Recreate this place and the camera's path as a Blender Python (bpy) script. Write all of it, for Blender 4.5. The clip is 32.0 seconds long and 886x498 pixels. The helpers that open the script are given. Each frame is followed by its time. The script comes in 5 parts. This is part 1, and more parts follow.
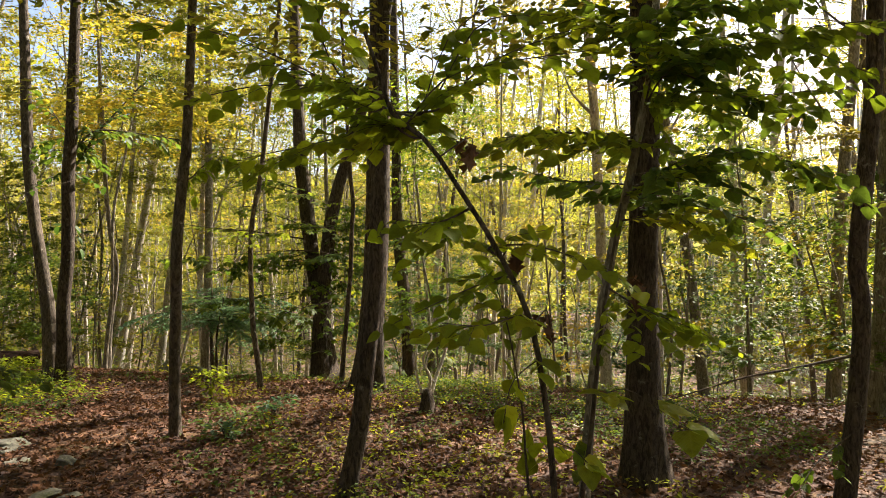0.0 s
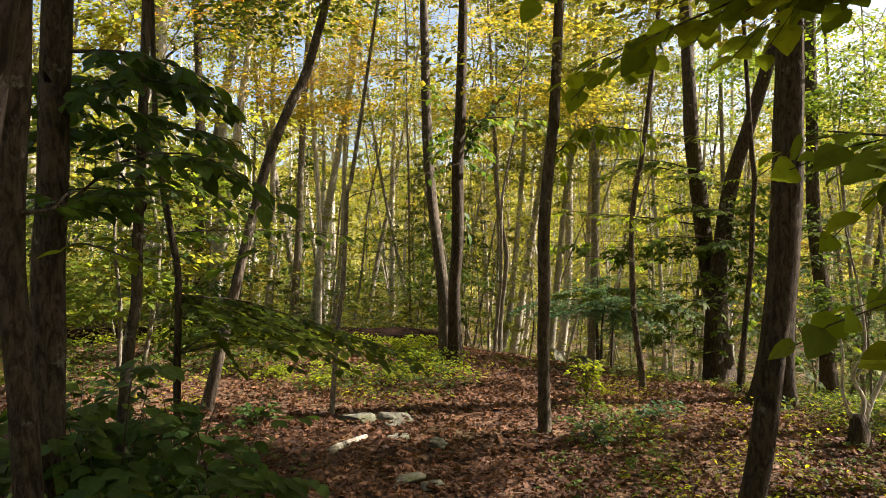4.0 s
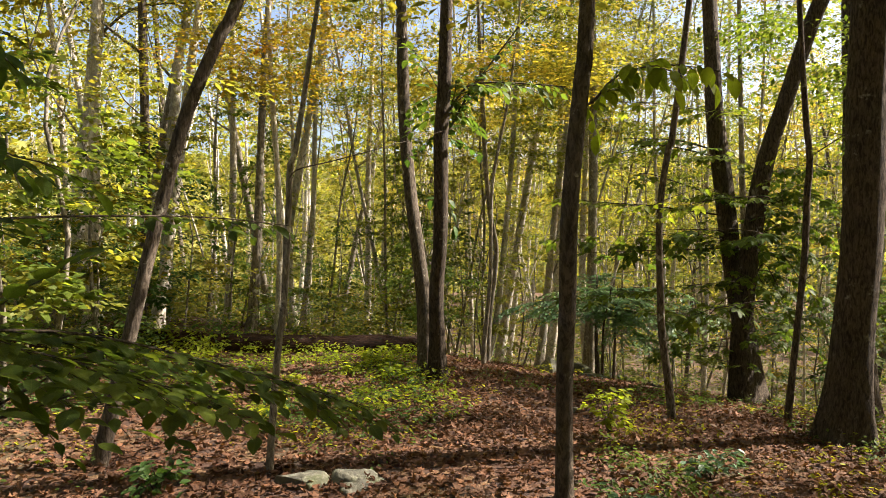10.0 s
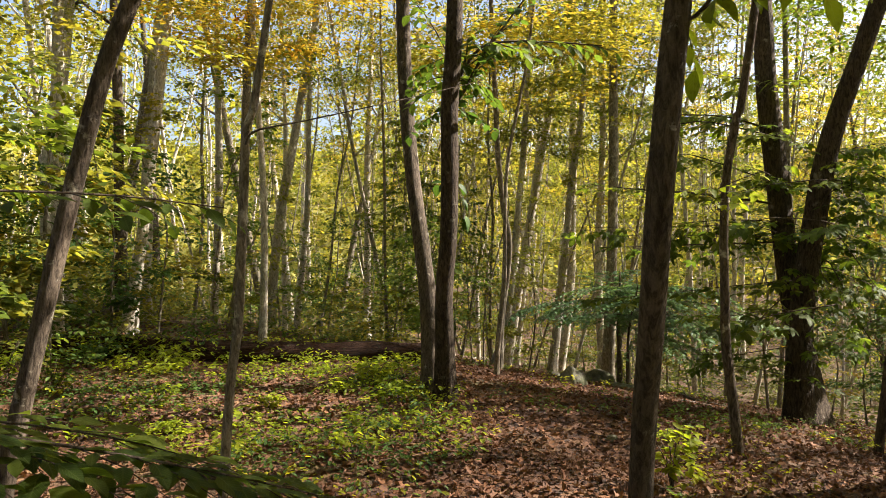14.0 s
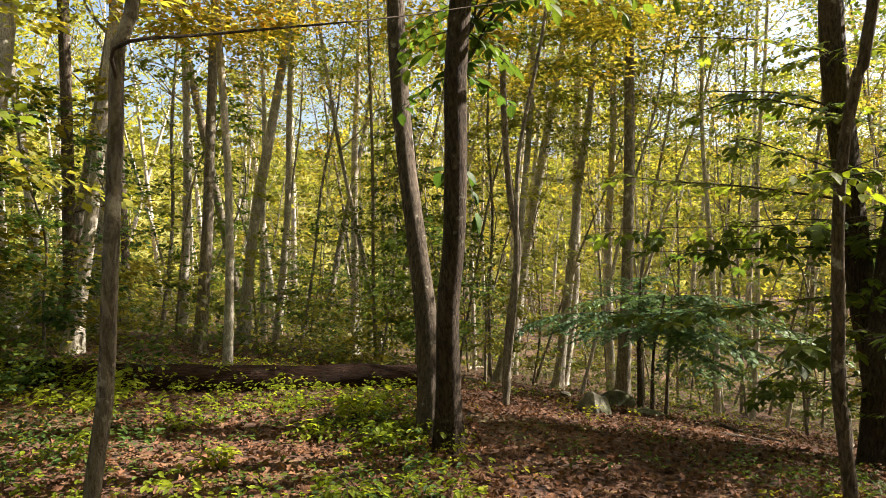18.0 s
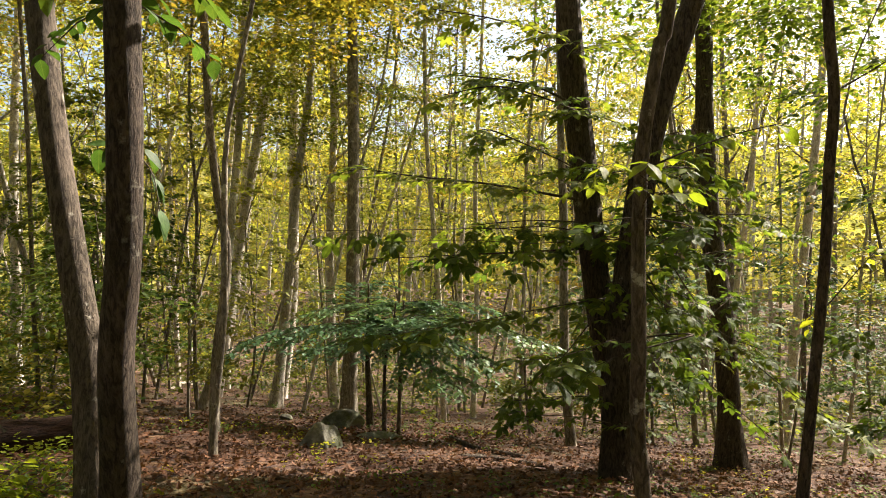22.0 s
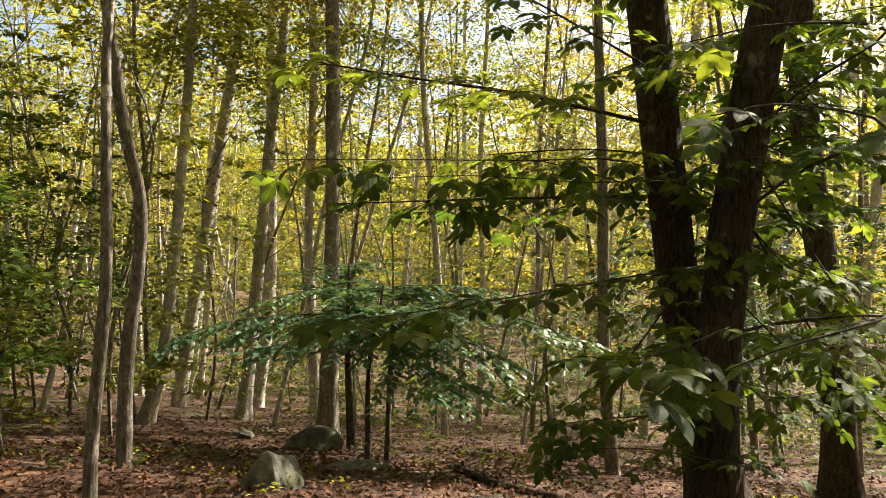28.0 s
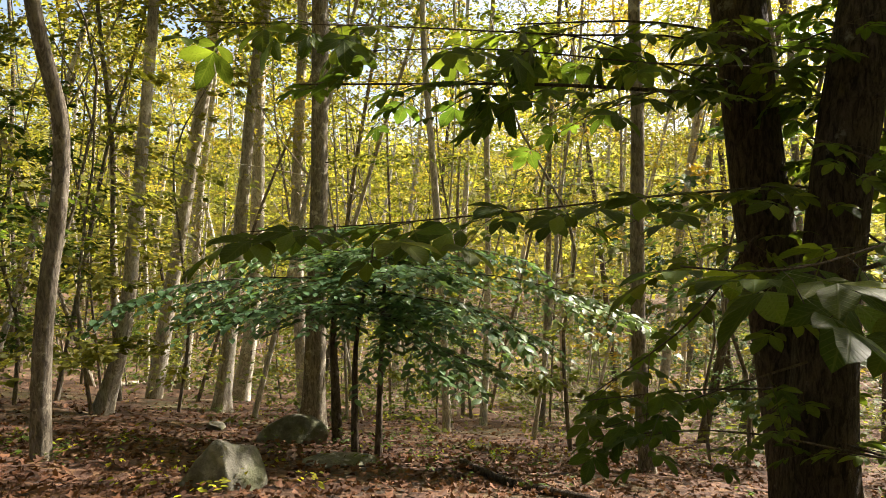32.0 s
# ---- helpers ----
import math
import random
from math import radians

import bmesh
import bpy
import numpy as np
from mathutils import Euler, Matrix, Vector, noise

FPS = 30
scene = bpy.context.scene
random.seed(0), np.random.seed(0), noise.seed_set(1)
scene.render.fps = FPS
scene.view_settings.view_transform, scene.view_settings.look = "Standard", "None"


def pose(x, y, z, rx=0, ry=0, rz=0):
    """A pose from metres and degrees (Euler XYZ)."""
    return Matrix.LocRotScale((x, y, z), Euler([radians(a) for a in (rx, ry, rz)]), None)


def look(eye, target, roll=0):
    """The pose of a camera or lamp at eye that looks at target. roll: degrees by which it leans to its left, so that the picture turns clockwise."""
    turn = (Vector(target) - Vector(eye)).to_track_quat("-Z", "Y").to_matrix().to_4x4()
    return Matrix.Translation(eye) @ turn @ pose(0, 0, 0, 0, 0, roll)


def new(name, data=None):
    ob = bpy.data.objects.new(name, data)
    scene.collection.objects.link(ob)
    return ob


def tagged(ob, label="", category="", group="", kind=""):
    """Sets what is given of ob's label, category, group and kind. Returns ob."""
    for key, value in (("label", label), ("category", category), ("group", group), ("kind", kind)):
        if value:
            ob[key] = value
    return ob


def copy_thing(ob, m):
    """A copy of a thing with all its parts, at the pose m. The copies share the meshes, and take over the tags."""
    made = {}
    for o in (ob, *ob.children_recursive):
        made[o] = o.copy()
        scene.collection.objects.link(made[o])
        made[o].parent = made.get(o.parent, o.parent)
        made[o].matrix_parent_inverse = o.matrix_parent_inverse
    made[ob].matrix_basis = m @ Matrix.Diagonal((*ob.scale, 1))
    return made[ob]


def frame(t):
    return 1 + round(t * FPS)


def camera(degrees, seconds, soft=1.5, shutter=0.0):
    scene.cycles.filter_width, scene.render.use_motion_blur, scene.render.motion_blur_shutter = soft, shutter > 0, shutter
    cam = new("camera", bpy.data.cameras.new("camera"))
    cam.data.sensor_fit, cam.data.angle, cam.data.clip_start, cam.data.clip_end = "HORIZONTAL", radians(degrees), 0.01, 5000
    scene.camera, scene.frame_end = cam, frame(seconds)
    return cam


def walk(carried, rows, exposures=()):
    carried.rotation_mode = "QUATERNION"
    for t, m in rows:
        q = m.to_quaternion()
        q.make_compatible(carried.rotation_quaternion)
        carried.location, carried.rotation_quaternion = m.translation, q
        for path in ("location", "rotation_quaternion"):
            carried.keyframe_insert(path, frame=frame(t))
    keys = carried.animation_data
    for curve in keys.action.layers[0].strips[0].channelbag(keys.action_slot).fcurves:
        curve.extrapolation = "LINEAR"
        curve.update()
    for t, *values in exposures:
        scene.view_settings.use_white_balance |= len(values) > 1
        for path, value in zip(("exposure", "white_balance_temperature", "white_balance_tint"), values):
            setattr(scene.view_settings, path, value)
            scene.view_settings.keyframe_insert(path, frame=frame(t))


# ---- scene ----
cam = camera(64.68, 32.0, soft=0.6)
PATH = [
    (0.0, pose(-0.687, -1.497, 1.699, 90.11, 0.11, -38.11)),
    (0.5, pose(-0.649, -1.437, 1.690, 90.14, 0.05, -35.28)),
    (1.0, pose(-0.607, -1.377, 1.682, 90.05, 0.02, -29.74)),
    (1.5, pose(-0.555, -1.313, 1.674, 90.05, 0.03, -24.67)),
    (2.0, pose(-0.493, -1.237, 1.665, 90.15, 0.06, -20.89)),
    (2.5, pose(-0.421, -1.134, 1.653, 90.05, -0.01, -17.46)),
    (3.0, pose(-0.348, -1.012, 1.638, 89.84, -0.01, -13.96)),
    (3.5, pose(-0.277, -0.880, 1.622, 89.63, -0.01, -10.21)),
    (4.0, pose(-0.209, -0.741, 1.608, 89.55, 0.12, -6.65)),
    (4.5, pose(-0.146, -0.598, 1.597, 89.28, -0.10, -3.58)),
    (6.5, pose(-0.042, -0.040, 1.597, 89.18, 0.02, -0.15)),
    (7.0, pose(-0.025, 0.121, 1.601, 89.17, -0.02, -0.13)),
    (7.5, pose(-0.012, 0.285, 1.606, 89.12, -0.00, -0.12)),
    (8.0, pose(0.006, 0.444, 1.610, 89.07, 0.01, -0.14)),
    (8.5, pose(0.027, 0.594, 1.612, 89.01, -0.06, -6.16)),
    (9.0, pose(0.036, 0.740, 1.613, 88.85, -0.02, -8.20)),
    (9.5, pose(0.019, 0.868, 1.614, 88.94, -0.02, -8.22)),
    (10.0, pose(0.007, 0.992, 1.614, 88.97, 0.01, -8.21)),
    (10.5, pose(0.038, 1.120, 1.613, 88.87, -0.03, -8.07)),
    (11.0, pose(0.071, 1.263, 1.612, 88.83, -0.14, -7.97)),
    (12.0, pose(0.099, 1.577, 1.608, 88.83, -0.00, -8.02)),
    (13.0, pose(0.112, 1.922, 1.601, 88.78, 0.05, -8.06)),
    (14.0, pose(0.131, 2.308, 1.593, 88.47, 0.06, -8.05)),
    (14.5, pose(0.157, 2.499, 1.590, 88.60, 0.07, -8.10)),
    (16.5, pose(0.189, 3.278, 1.586, 88.65, 0.02, -8.34)),
    (17.0, pose(0.205, 3.450, 1.588, 88.74, 0.14, -8.34)),
    (17.5, pose(0.222, 3.627, 1.590, 88.60, 0.05, -8.38)),
    (18.0, pose(0.244, 3.796, 1.592, 88.57, 0.03, -8.87)),
    (18.5, pose(0.261, 3.958, 1.594, 88.50, -0.01, -14.99)),
    (19.0, pose(0.295, 4.114, 1.596, 88.45, -0.17, -27.14)),
    (19.5, pose(0.326, 4.269, 1.599, 88.28, 0.00, -32.31)),
    (20.0, pose(0.369, 4.430, 1.602, 88.32, 0.01, -32.24)),
    (20.5, pose(0.410, 4.594, 1.605, 88.45, -0.19, -32.25)),
    (21.25, pose(0.522, 4.888, 1.617, 88.42, 0.00, -32.08)),
    (22.0, pose(0.615, 5.097, 1.637, 88.34, 0.00, -31.96)),
    (23.0, pose(0.726, 5.282, 1.650, 88.28, -0.01, -32.07)),
    (24.0, pose(0.947, 5.665, 1.638, 88.29, 0.00, -31.82)),
    (24.5, pose(1.016, 5.720, 1.631, 88.30, -0.00, -31.86)),
    (26.5, pose(1.376, 6.327, 1.593, 88.34, 0.03, -32.09)),
    (27.0, pose(1.487, 6.521, 1.519, 88.66, -0.03, -32.10)),
    (27.5, pose(1.592, 6.722, 1.390, 88.75, 0.02, -32.15)),
    (28.0, pose(1.697, 6.917, 1.228, 88.58, 0.03, -32.16)),
    (28.5, pose(1.794, 7.115, 1.114, 88.56, -0.00, -32.27)),
    (29.0, pose(1.890, 7.291, 1.020, 88.56, -0.03, -32.35)),
    (29.5, pose(1.970, 7.443, 0.958, 88.59, 0.05, -32.53)),
    (30.0, pose(2.051, 7.562, 0.924, 88.61, 0.02, -32.55)),
    (31.0, pose(2.159, 7.719, 0.861, 88.52, 0.01, -32.40)),
    (32.0, pose(2.270, 7.869, 0.809, 88.68, -0.12, -32.13)),
]
EXPOSURE = [(0, 2.08, 6600, 15), (8, 2.03, 6600, 15), (28, 2.03, 6600, 15), (32, 2.12, 6600, 15)]
walk(cam, PATH, EXPOSURE)

# ---- world and sun ----
SUN_AZ, SUN_EL = 86.0, 40.0          # degrees clockwise from +y, degrees up
world = bpy.data.worlds.new("sky")
scene.world = world
world.use_nodes = True
wn = world.node_tree.nodes
sky = wn.new("ShaderNodeTexSky")
sky.sky_type, sky.sun_disc = "NISHITA", False
sky.sun_elevation, sky.sun_rotation = radians(SUN_EL), radians(SUN_AZ)
sky.air_density, sky.dust_density, sky.ozone_density = 1.0, 3.0, 0.8
wn["Background"].inputs["Strength"].default_value = 0.065
world.node_tree.links.new(sky.outputs[0], wn["Background"].inputs["Color"])
sun_lamp = bpy.data.lights.new("sun", "SUN")
sun_lamp.energy, sun_lamp.angle, sun_lamp.color = 5.0, radians(0.55), (1.0, 0.92, 0.78)
sun = new("sun", sun_lamp)
sa, se = radians(SUN_AZ), radians(SUN_EL)
sun.matrix_world = look((20 * math.sin(sa), 20 * math.cos(sa), 20 * math.tan(se)), (0, 0, 0))


# ---- materials ----
def material(name, rough=0.8):
    m = bpy.data.materials.new(name)
    m.use_nodes = True
    nt = m.node_tree
    b = nt.nodes["Principled BSDF"]
    b.inputs["Roughness"].default_value = rough
    return m, nt, b


def ramp(nt, fac, stops):
    r = nt.nodes.new("ShaderNodeValToRGB")
    els = r.color_ramp.elements
    while len(els) < len(stops):
        els.new(0.5)
    for e, (p, c) in zip(els, stops):
        e.position, e.color = p, (*c, 1)
    nt.links.new(fac, r.inputs["Fac"])
    return r.outputs["Color"]


def noise_of(nt, vec, scale, detail=4.0, rough=0.55, twist=0.0):
    n = nt.nodes.new("ShaderNodeTexNoise")
    n.inputs["Distortion"].default_value = twist
    n.inputs["Scale"].default_value, n.inputs["Detail"].default_value, n.inputs["Roughness"].default_value = scale, detail, rough
    if vec is not None:
        nt.links.new(vec, n.inputs["Vector"])
    return n.outputs["Fac"]


def mixed(nt, fac, a, b, how="MIX"):
    m = nt.nodes.new("ShaderNodeMix")
    m.data_type, m.blend_type = "RGBA", how
    for k, v in ((0, fac), (6, a), (7, b)):
        if isinstance(v, (int, float)):
            m.inputs[k].default_value = v
        elif isinstance(v, tuple):
            m.inputs[k].default_value = (*v, 1)
        else:
            nt.links.new(v, m.inputs[k])
    return m.outputs[2]


def bark(name, dark, light, lichen, ridge=1.0, patch=0.6, grain=(1, 1, 0.3)):
    """Bark: long vertical furrows, blotches of lichen, fine grain."""
    m, nt, b = material(name, 0.9)
    co = nt.nodes.new("ShaderNodeTexCoord").outputs["Object"]
    mp = nt.nodes.new("ShaderNodeMapping")
    mp.inputs["Scale"].default_value = grain
    nt.links.new(co, mp.inputs["Vector"])
    furrow = noise_of(nt, mp.outputs["Vector"], 46, 6, 0.7, 0.7)
    blotch = noise_of(nt, co, 7.5, 6, 0.68)
    stain = noise_of(nt, co, 1.6, 4, 0.6)
    fine = noise_of(nt, co, 140, 3, 0.6)
    info = nt.nodes.new("ShaderNodeObjectInfo").outputs["Random"]
    c = ramp(nt, furrow, [(0.40, dark), (0.60, light)])
    spot = ramp(nt, blotch, [(patch, (0, 0, 0)), (patch + 0.07, (1, 1, 1))])
    c = mixed(nt, spot, c, lichen)
    c = mixed(nt, 0.35, c, ramp(nt, fine, [(0.3, (0.55, 0.55, 0.55)), (0.7, (1.3, 1.3, 1.3))]), "MULTIPLY")
    c = mixed(nt, 0.5, c, ramp(nt, info, [(0.0, (0.7, 0.68, 0.66)), (1.0, (1.25, 1.2, 1.15))]), "MULTIPLY")
    c = mixed(nt, 0.7, c, ramp(nt, stain, [(0.35, (0.6, 0.62, 0.55)), (0.65, (1.2, 1.17, 1.12))]), "MULTIPLY")
    nt.links.new(c, b.inputs["Base Color"])
    bump = nt.nodes.new("ShaderNodeBump")
    bump.inputs["Strength"].default_value, bump.inputs["Distance"].default_value = 1.0 * ridge, 0.02
    nt.links.new(furrow, bump.inputs["Height"])
    nt.links.new(bump.outputs["Normal"], b.inputs["Normal"])
    b.inputs["Specular IOR Level"].default_value = 0.2
    return m


def leaf_material(name, tones, glow=0.5, rough=0.5, spots=True, veins=False):
    """Leaves that let light through; tones run from tree to tree and from leaf to leaf."""
    m, nt, b = material(name, rough)
    per_leaf = nt.nodes.new("ShaderNodeNewGeometry").outputs["Random Per Island"]
    per_tree = nt.nodes.new("ShaderNodeObjectInfo").outputs["Random"]
    add = nt.nodes.new("ShaderNodeMath")
    add.operation = "MULTIPLY_ADD"
    nt.links.new(per_leaf, add.inputs[0])
    add.inputs[1].default_value = 0.22
    half = nt.nodes.new("ShaderNodeMath")
    half.operation = "MULTIPLY"
    nt.links.new(per_tree, half.inputs[0])
    half.inputs[1].default_value = 0.5
    nt.links.new(half.outputs[0], add.inputs[2])
    patch = nt.nodes.new("ShaderNodeMath")
    patch.operation = "MULTIPLY_ADD"
    nt.links.new(noise_of(nt, nt.nodes.new("ShaderNodeTexCoord").outputs["Object"], 0.55, 2, 0.5), patch.inputs[0])
    patch.inputs[1].default_value = 0.75
    patch.inputs[2].default_value = -0.2
    total = nt.nodes.new("ShaderNodeMath")
    nt.links.new(add.outputs[0], total.inputs[0])
    nt.links.new(patch.outputs[0], total.inputs[1])
    c = ramp(nt, total.outputs[0], tones)
    many = nt.nodes.new("ShaderNodeMath")
    many.operation = "MULTIPLY"
    nt.links.new(per_leaf, many.inputs[0])
    many.inputs[1].default_value = 17.3
    part_of = nt.nodes.new("ShaderNodeMath")
    part_of.operation = "FRACT"
    nt.links.new(many.outputs[0], part_of.inputs[0])
    c = mixed(nt, 1.0, c, ramp(nt, part_of.outputs[0], [(0.0, (0.6, 0.62, 0.62)), (0.6, (1.0, 1.0, 1.0)), (1.0, (1.45, 1.4, 1.3))]), "MULTIPLY")
    if spots:
        co = nt.nodes.new("ShaderNodeTexCoord").outputs["Object"]
        sp = noise_of(nt, co, 45, 3, 0.6)
        c = mixed(nt, 0.6, c, ramp(nt, sp, [(0.32, (0.62, 0.55, 0.45)), (0.5, (1.05, 1.05, 1.05))]), "MULTIPLY")
    if veins:
        uv = nt.nodes.new("ShaderNodeSeparateXYZ")
        nt.links.new(nt.nodes.new("ShaderNodeTexCoord").outputs["UV"], uv.inputs[0])
        off = nt.nodes.new("ShaderNodeMath")
        off.operation = "ABSOLUTE"
        nt.links.new(uv.outputs["Y"], off.inputs[0])
        wave = nt.nodes.new("ShaderNodeMath")
        wave.operation = "MULTIPLY_ADD"
        nt.links.new(off.outputs[0], wave.inputs[0])
        wave.inputs[1].default_value = -1.3
        nt.links.new(uv.outputs["X"], wave.inputs[2])
        rib = nt.nodes.new("ShaderNodeMath")
        rib.operation = "PINGPONG"
        nt.links.new(wave.outputs[0], rib.inputs[0])
        rib.inputs[1].default_value = 0.055
        line = ramp(nt, rib.outputs[0], [(0.0, (1, 1, 1)), (0.014, (0, 0, 0))])
        mid = ramp(nt, off.outputs[0], [(0.006, (1, 1, 1)), (0.02, (0, 0, 0))])
        both = mixed(nt, 1.0, line, mid, "LIGHTEN")
        c = mixed(nt, mixed(nt, 1.0, both, (0.16, 0.16, 0.16), "MULTIPLY"), c, (0.26, 0.30, 0.10))
        bump = nt.nodes.new("ShaderNodeBump")
        bump.inputs["Strength"].default_value, bump.inputs["Distance"].default_value = 0.35, 0.003
        nt.links.new(both, bump.inputs["Height"])
        nt.links.new(bump.outputs["Normal"], b.inputs["Normal"])
    nt.links.new(c, b.inputs["Base Color"])
    b.inputs["Specular IOR Level"].default_value = 0.4 if rough < 0.4 else 0.2
    tr = nt.nodes.new("ShaderNodeBsdfTranslucent")
    warm = mixed(nt, 1.0, c, (1.47, 1.42, 0.6), "MULTIPLY")
    nt.links.new(warm, tr.inputs["Color"])
    mx = nt.nodes.new("ShaderNodeMixShader")
    mx.inputs["Fac"].default_value = glow
    nt.links.new(b.outputs[0], mx.inputs[1])
    nt.links.new(tr.outputs[0], mx.inputs[2])
    nt.links.new(mx.outputs[0], nt.nodes["Material Output"].inputs["Surface"])
    return m


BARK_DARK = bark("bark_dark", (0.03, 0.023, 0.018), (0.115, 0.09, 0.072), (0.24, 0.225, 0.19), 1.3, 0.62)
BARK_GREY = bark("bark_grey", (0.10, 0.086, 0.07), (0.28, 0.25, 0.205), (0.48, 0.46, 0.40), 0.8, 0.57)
# Pale bark, raised further so that sun on far trunks is in the colour.
BARK_PALE_SUNLIT = bark("bark_pale_sunlit", (0.26, 0.235, 0.20), (0.58, 0.54, 0.48), (0.70, 0.67, 0.61), 0.6, 0.55)
BARK_ROT = bark("bark_rotten", (0.014, 0.007, 0.005), (0.055, 0.027, 0.017), (0.045, 0.055, 0.024), 2.2, 0.62, (0.12, 1, 1.3))
# Lichen blotches, kept bright to double as sun flecks on the mottled tree.
BARK_BROWN = bark("bark_brown", (0.048, 0.038, 0.03), (0.15, 0.122, 0.098), (0.40, 0.38, 0.33), 0.9, 0.60)
TWIG = bark("twig_bark", (0.04, 0.03, 0.024), (0.12, 0.095, 0.075), (0.18, 0.165, 0.14), 0.4, 0.7)
LEAF_FAR = leaf_material("leaf_autumn", [(0.0, (0.055, 0.10, 0.026)), (0.28, (0.125, 0.16, 0.036)), (0.55, (0.212, 0.22, 0.046)), (0.78, (0.33, 0.27, 0.053)), (0.92, (0.43, 0.285, 0.055)), (1.0, (0.45, 0.19, 0.045))], 0.6)
LEAF_GREEN = leaf_material("leaf_green", [(0.0, (0.028, 0.068, 0.018)), (0.5, (0.05, 0.105, 0.025)), (0.9, (0.10, 0.15, 0.026)), (1.0, (0.26, 0.23, 0.03))], 0.45, veins=True)
LEAF_MID = leaf_material("leaf_mid_green", [(0.0, (0.045, 0.095, 0.02)), (0.5, (0.095, 0.15, 0.025)), (0.85, (0.17, 0.21, 0.03)), (1.0, (0.30, 0.26, 0.035))], 0.58, veins=True)
LEAF_TEAL = leaf_material("leaf_blue_green", [(0.0, (0.05, 0.115, 0.062)), (0.6, (0.09, 0.18, 0.09)), (1.0, (0.17, 0.26, 0.10))], 0.4, 0.3, veins=True)
LEAF_LIME = leaf_material("leaf_lime", [(0.0, (0.12, 0.19, 0.02)), (0.6, (0.23, 0.29, 0.025)), (1.0, (0.38, 0.34, 0.035))], 0.66, veins=True)
LITTER = leaf_material("leaf_litter", [(0.0, (0.038, 0.018, 0.010)), (0.3, (0.088, 0.041, 0.023)), (0.55, (0.143, 0.070, 0.039)), (0.78, (0.210, 0.113, 0.063)), (0.94, (0.319, 0.197, 0.101)), (1.0, (0.504, 0.336, 0.059))], 0.12, 0.7)

SOIL, _nt, _b = material("forest_soil", 0.95)
_co = _nt.nodes.new("ShaderNodeTexCoord").outputs["Object"]
_v = _nt.nodes.new("ShaderNodeTexVoronoi")
_v.inputs["Scale"].default_value = 14.0
_nt.links.new(_co, _v.inputs["Vector"])
_sep = _nt.nodes.new("ShaderNodeSeparateColor")
_nt.links.new(_v.outputs["Color"], _sep.inputs[0])
_c = ramp(_nt, _sep.outputs[0], [(0.0, (0.03, 0.014, 0.008)), (0.4, (0.07, 0.031, 0.017)), (0.75, (0.12, 0.058, 0.03)), (1.0, (0.19, 0.11, 0.05))])
_c = mixed(_nt, 0.55, _c, ramp(_nt, noise_of(_nt, _co, 0.9, 5, 0.6), [(0.3, (0.45, 0.45, 0.42)), (0.65, (1.15, 1.1, 1.0))]), "MULTIPLY")
_g = ramp(_nt, noise_of(_nt, _co, 0.55, 3, 0.6), [(0.52, (0, 0, 0)), (0.66, (0.5, 0.5, 0.5))])
_c = mixed(_nt, _g, _c, (0.075, 0.085, 0.025))
_nt.links.new(_c, _b.inputs["Base Color"])
_bp = _nt.nodes.new("ShaderNodeBump")
_bp.inputs["Strength"].default_value, _bp.inputs["Distance"].default_value = 0.8, 0.03
_nt.links.new(noise_of(_nt, _co, 30, 4, 0.6), _bp.inputs["Height"])
_nt.links.new(_bp.outputs["Normal"], _b.inputs["Normal"])

STONE, _nt, _b = material("mossy_stone", 0.88)
_co = _nt.nodes.new("ShaderNodeTexCoord").outputs["Object"]
_c = ramp(_nt, noise_of(_nt, _co, 9, 6, 0.65), [(0.3, (0.05, 0.048, 0.036)), (0.5, (0.125, 0.12, 0.09)), (0.7, (0.33, 0.315, 0.25))])
_c = mixed(_nt, ramp(_nt, noise_of(_nt, _co, 4, 4, 0.6), [(0.5, (0, 0, 0)), (0.62, (0.85, 0.85, 0.85))]), _c, (0.075, 0.085, 0.035))
_nt.links.new(_c, _b.inputs["Base Color"])
_bp = _nt.nodes.new("ShaderNodeBump")
_bp.inputs["Strength"].default_value, _bp.inputs["Distance"].default_value = 0.7, 0.02
_nt.links.new(noise_of(_nt, _co, 35, 5, 0.65), _bp.inputs["Height"])
_nt.links.new(_bp.outputs["Normal"], _b.inputs["Normal"])


# ---- mesh helpers ----
def ground_z(x, y):
    """The forest floor: level by the path, falling away ahead and to the side, level again far off."""
    u = 0.7833 * x + 0.6216 * y - 7.5
    g = math.log1p(math.exp(min(u, 40.0))) if u < 40 else u
    if g > 14:
        g = 14 + 8 * (1 - math.exp(-(g - 14) / 8))
    return -0.231 * g - 0.22 * math.exp(-((x - 2.2) ** 2 + (y - 7.7) ** 2) / 0.5)


def mesh_of(name, verts, faces, mat, smooth=True):
    me = bpy.data.meshes.new(name)
    me.from_pydata(verts, [], faces)
    me.materials.append(mat)
    if smooth:
        me.polygons.foreach_set("use_smooth", [True] * len(me.polygons))
    me.update()
    return me


def part(name, me, parent, label=""):
    ob = new(name, me)
    ob.parent = parent
    return tagged(ob, label=label)


def thing(name, label, category, place=(0, 0, 0), group="", kind=""):
    ob = new(name)
    ob.empty_display_size = 0.1
    ob.matrix_world = pose(*place)
    return tagged(ob, label, category, group, kind)


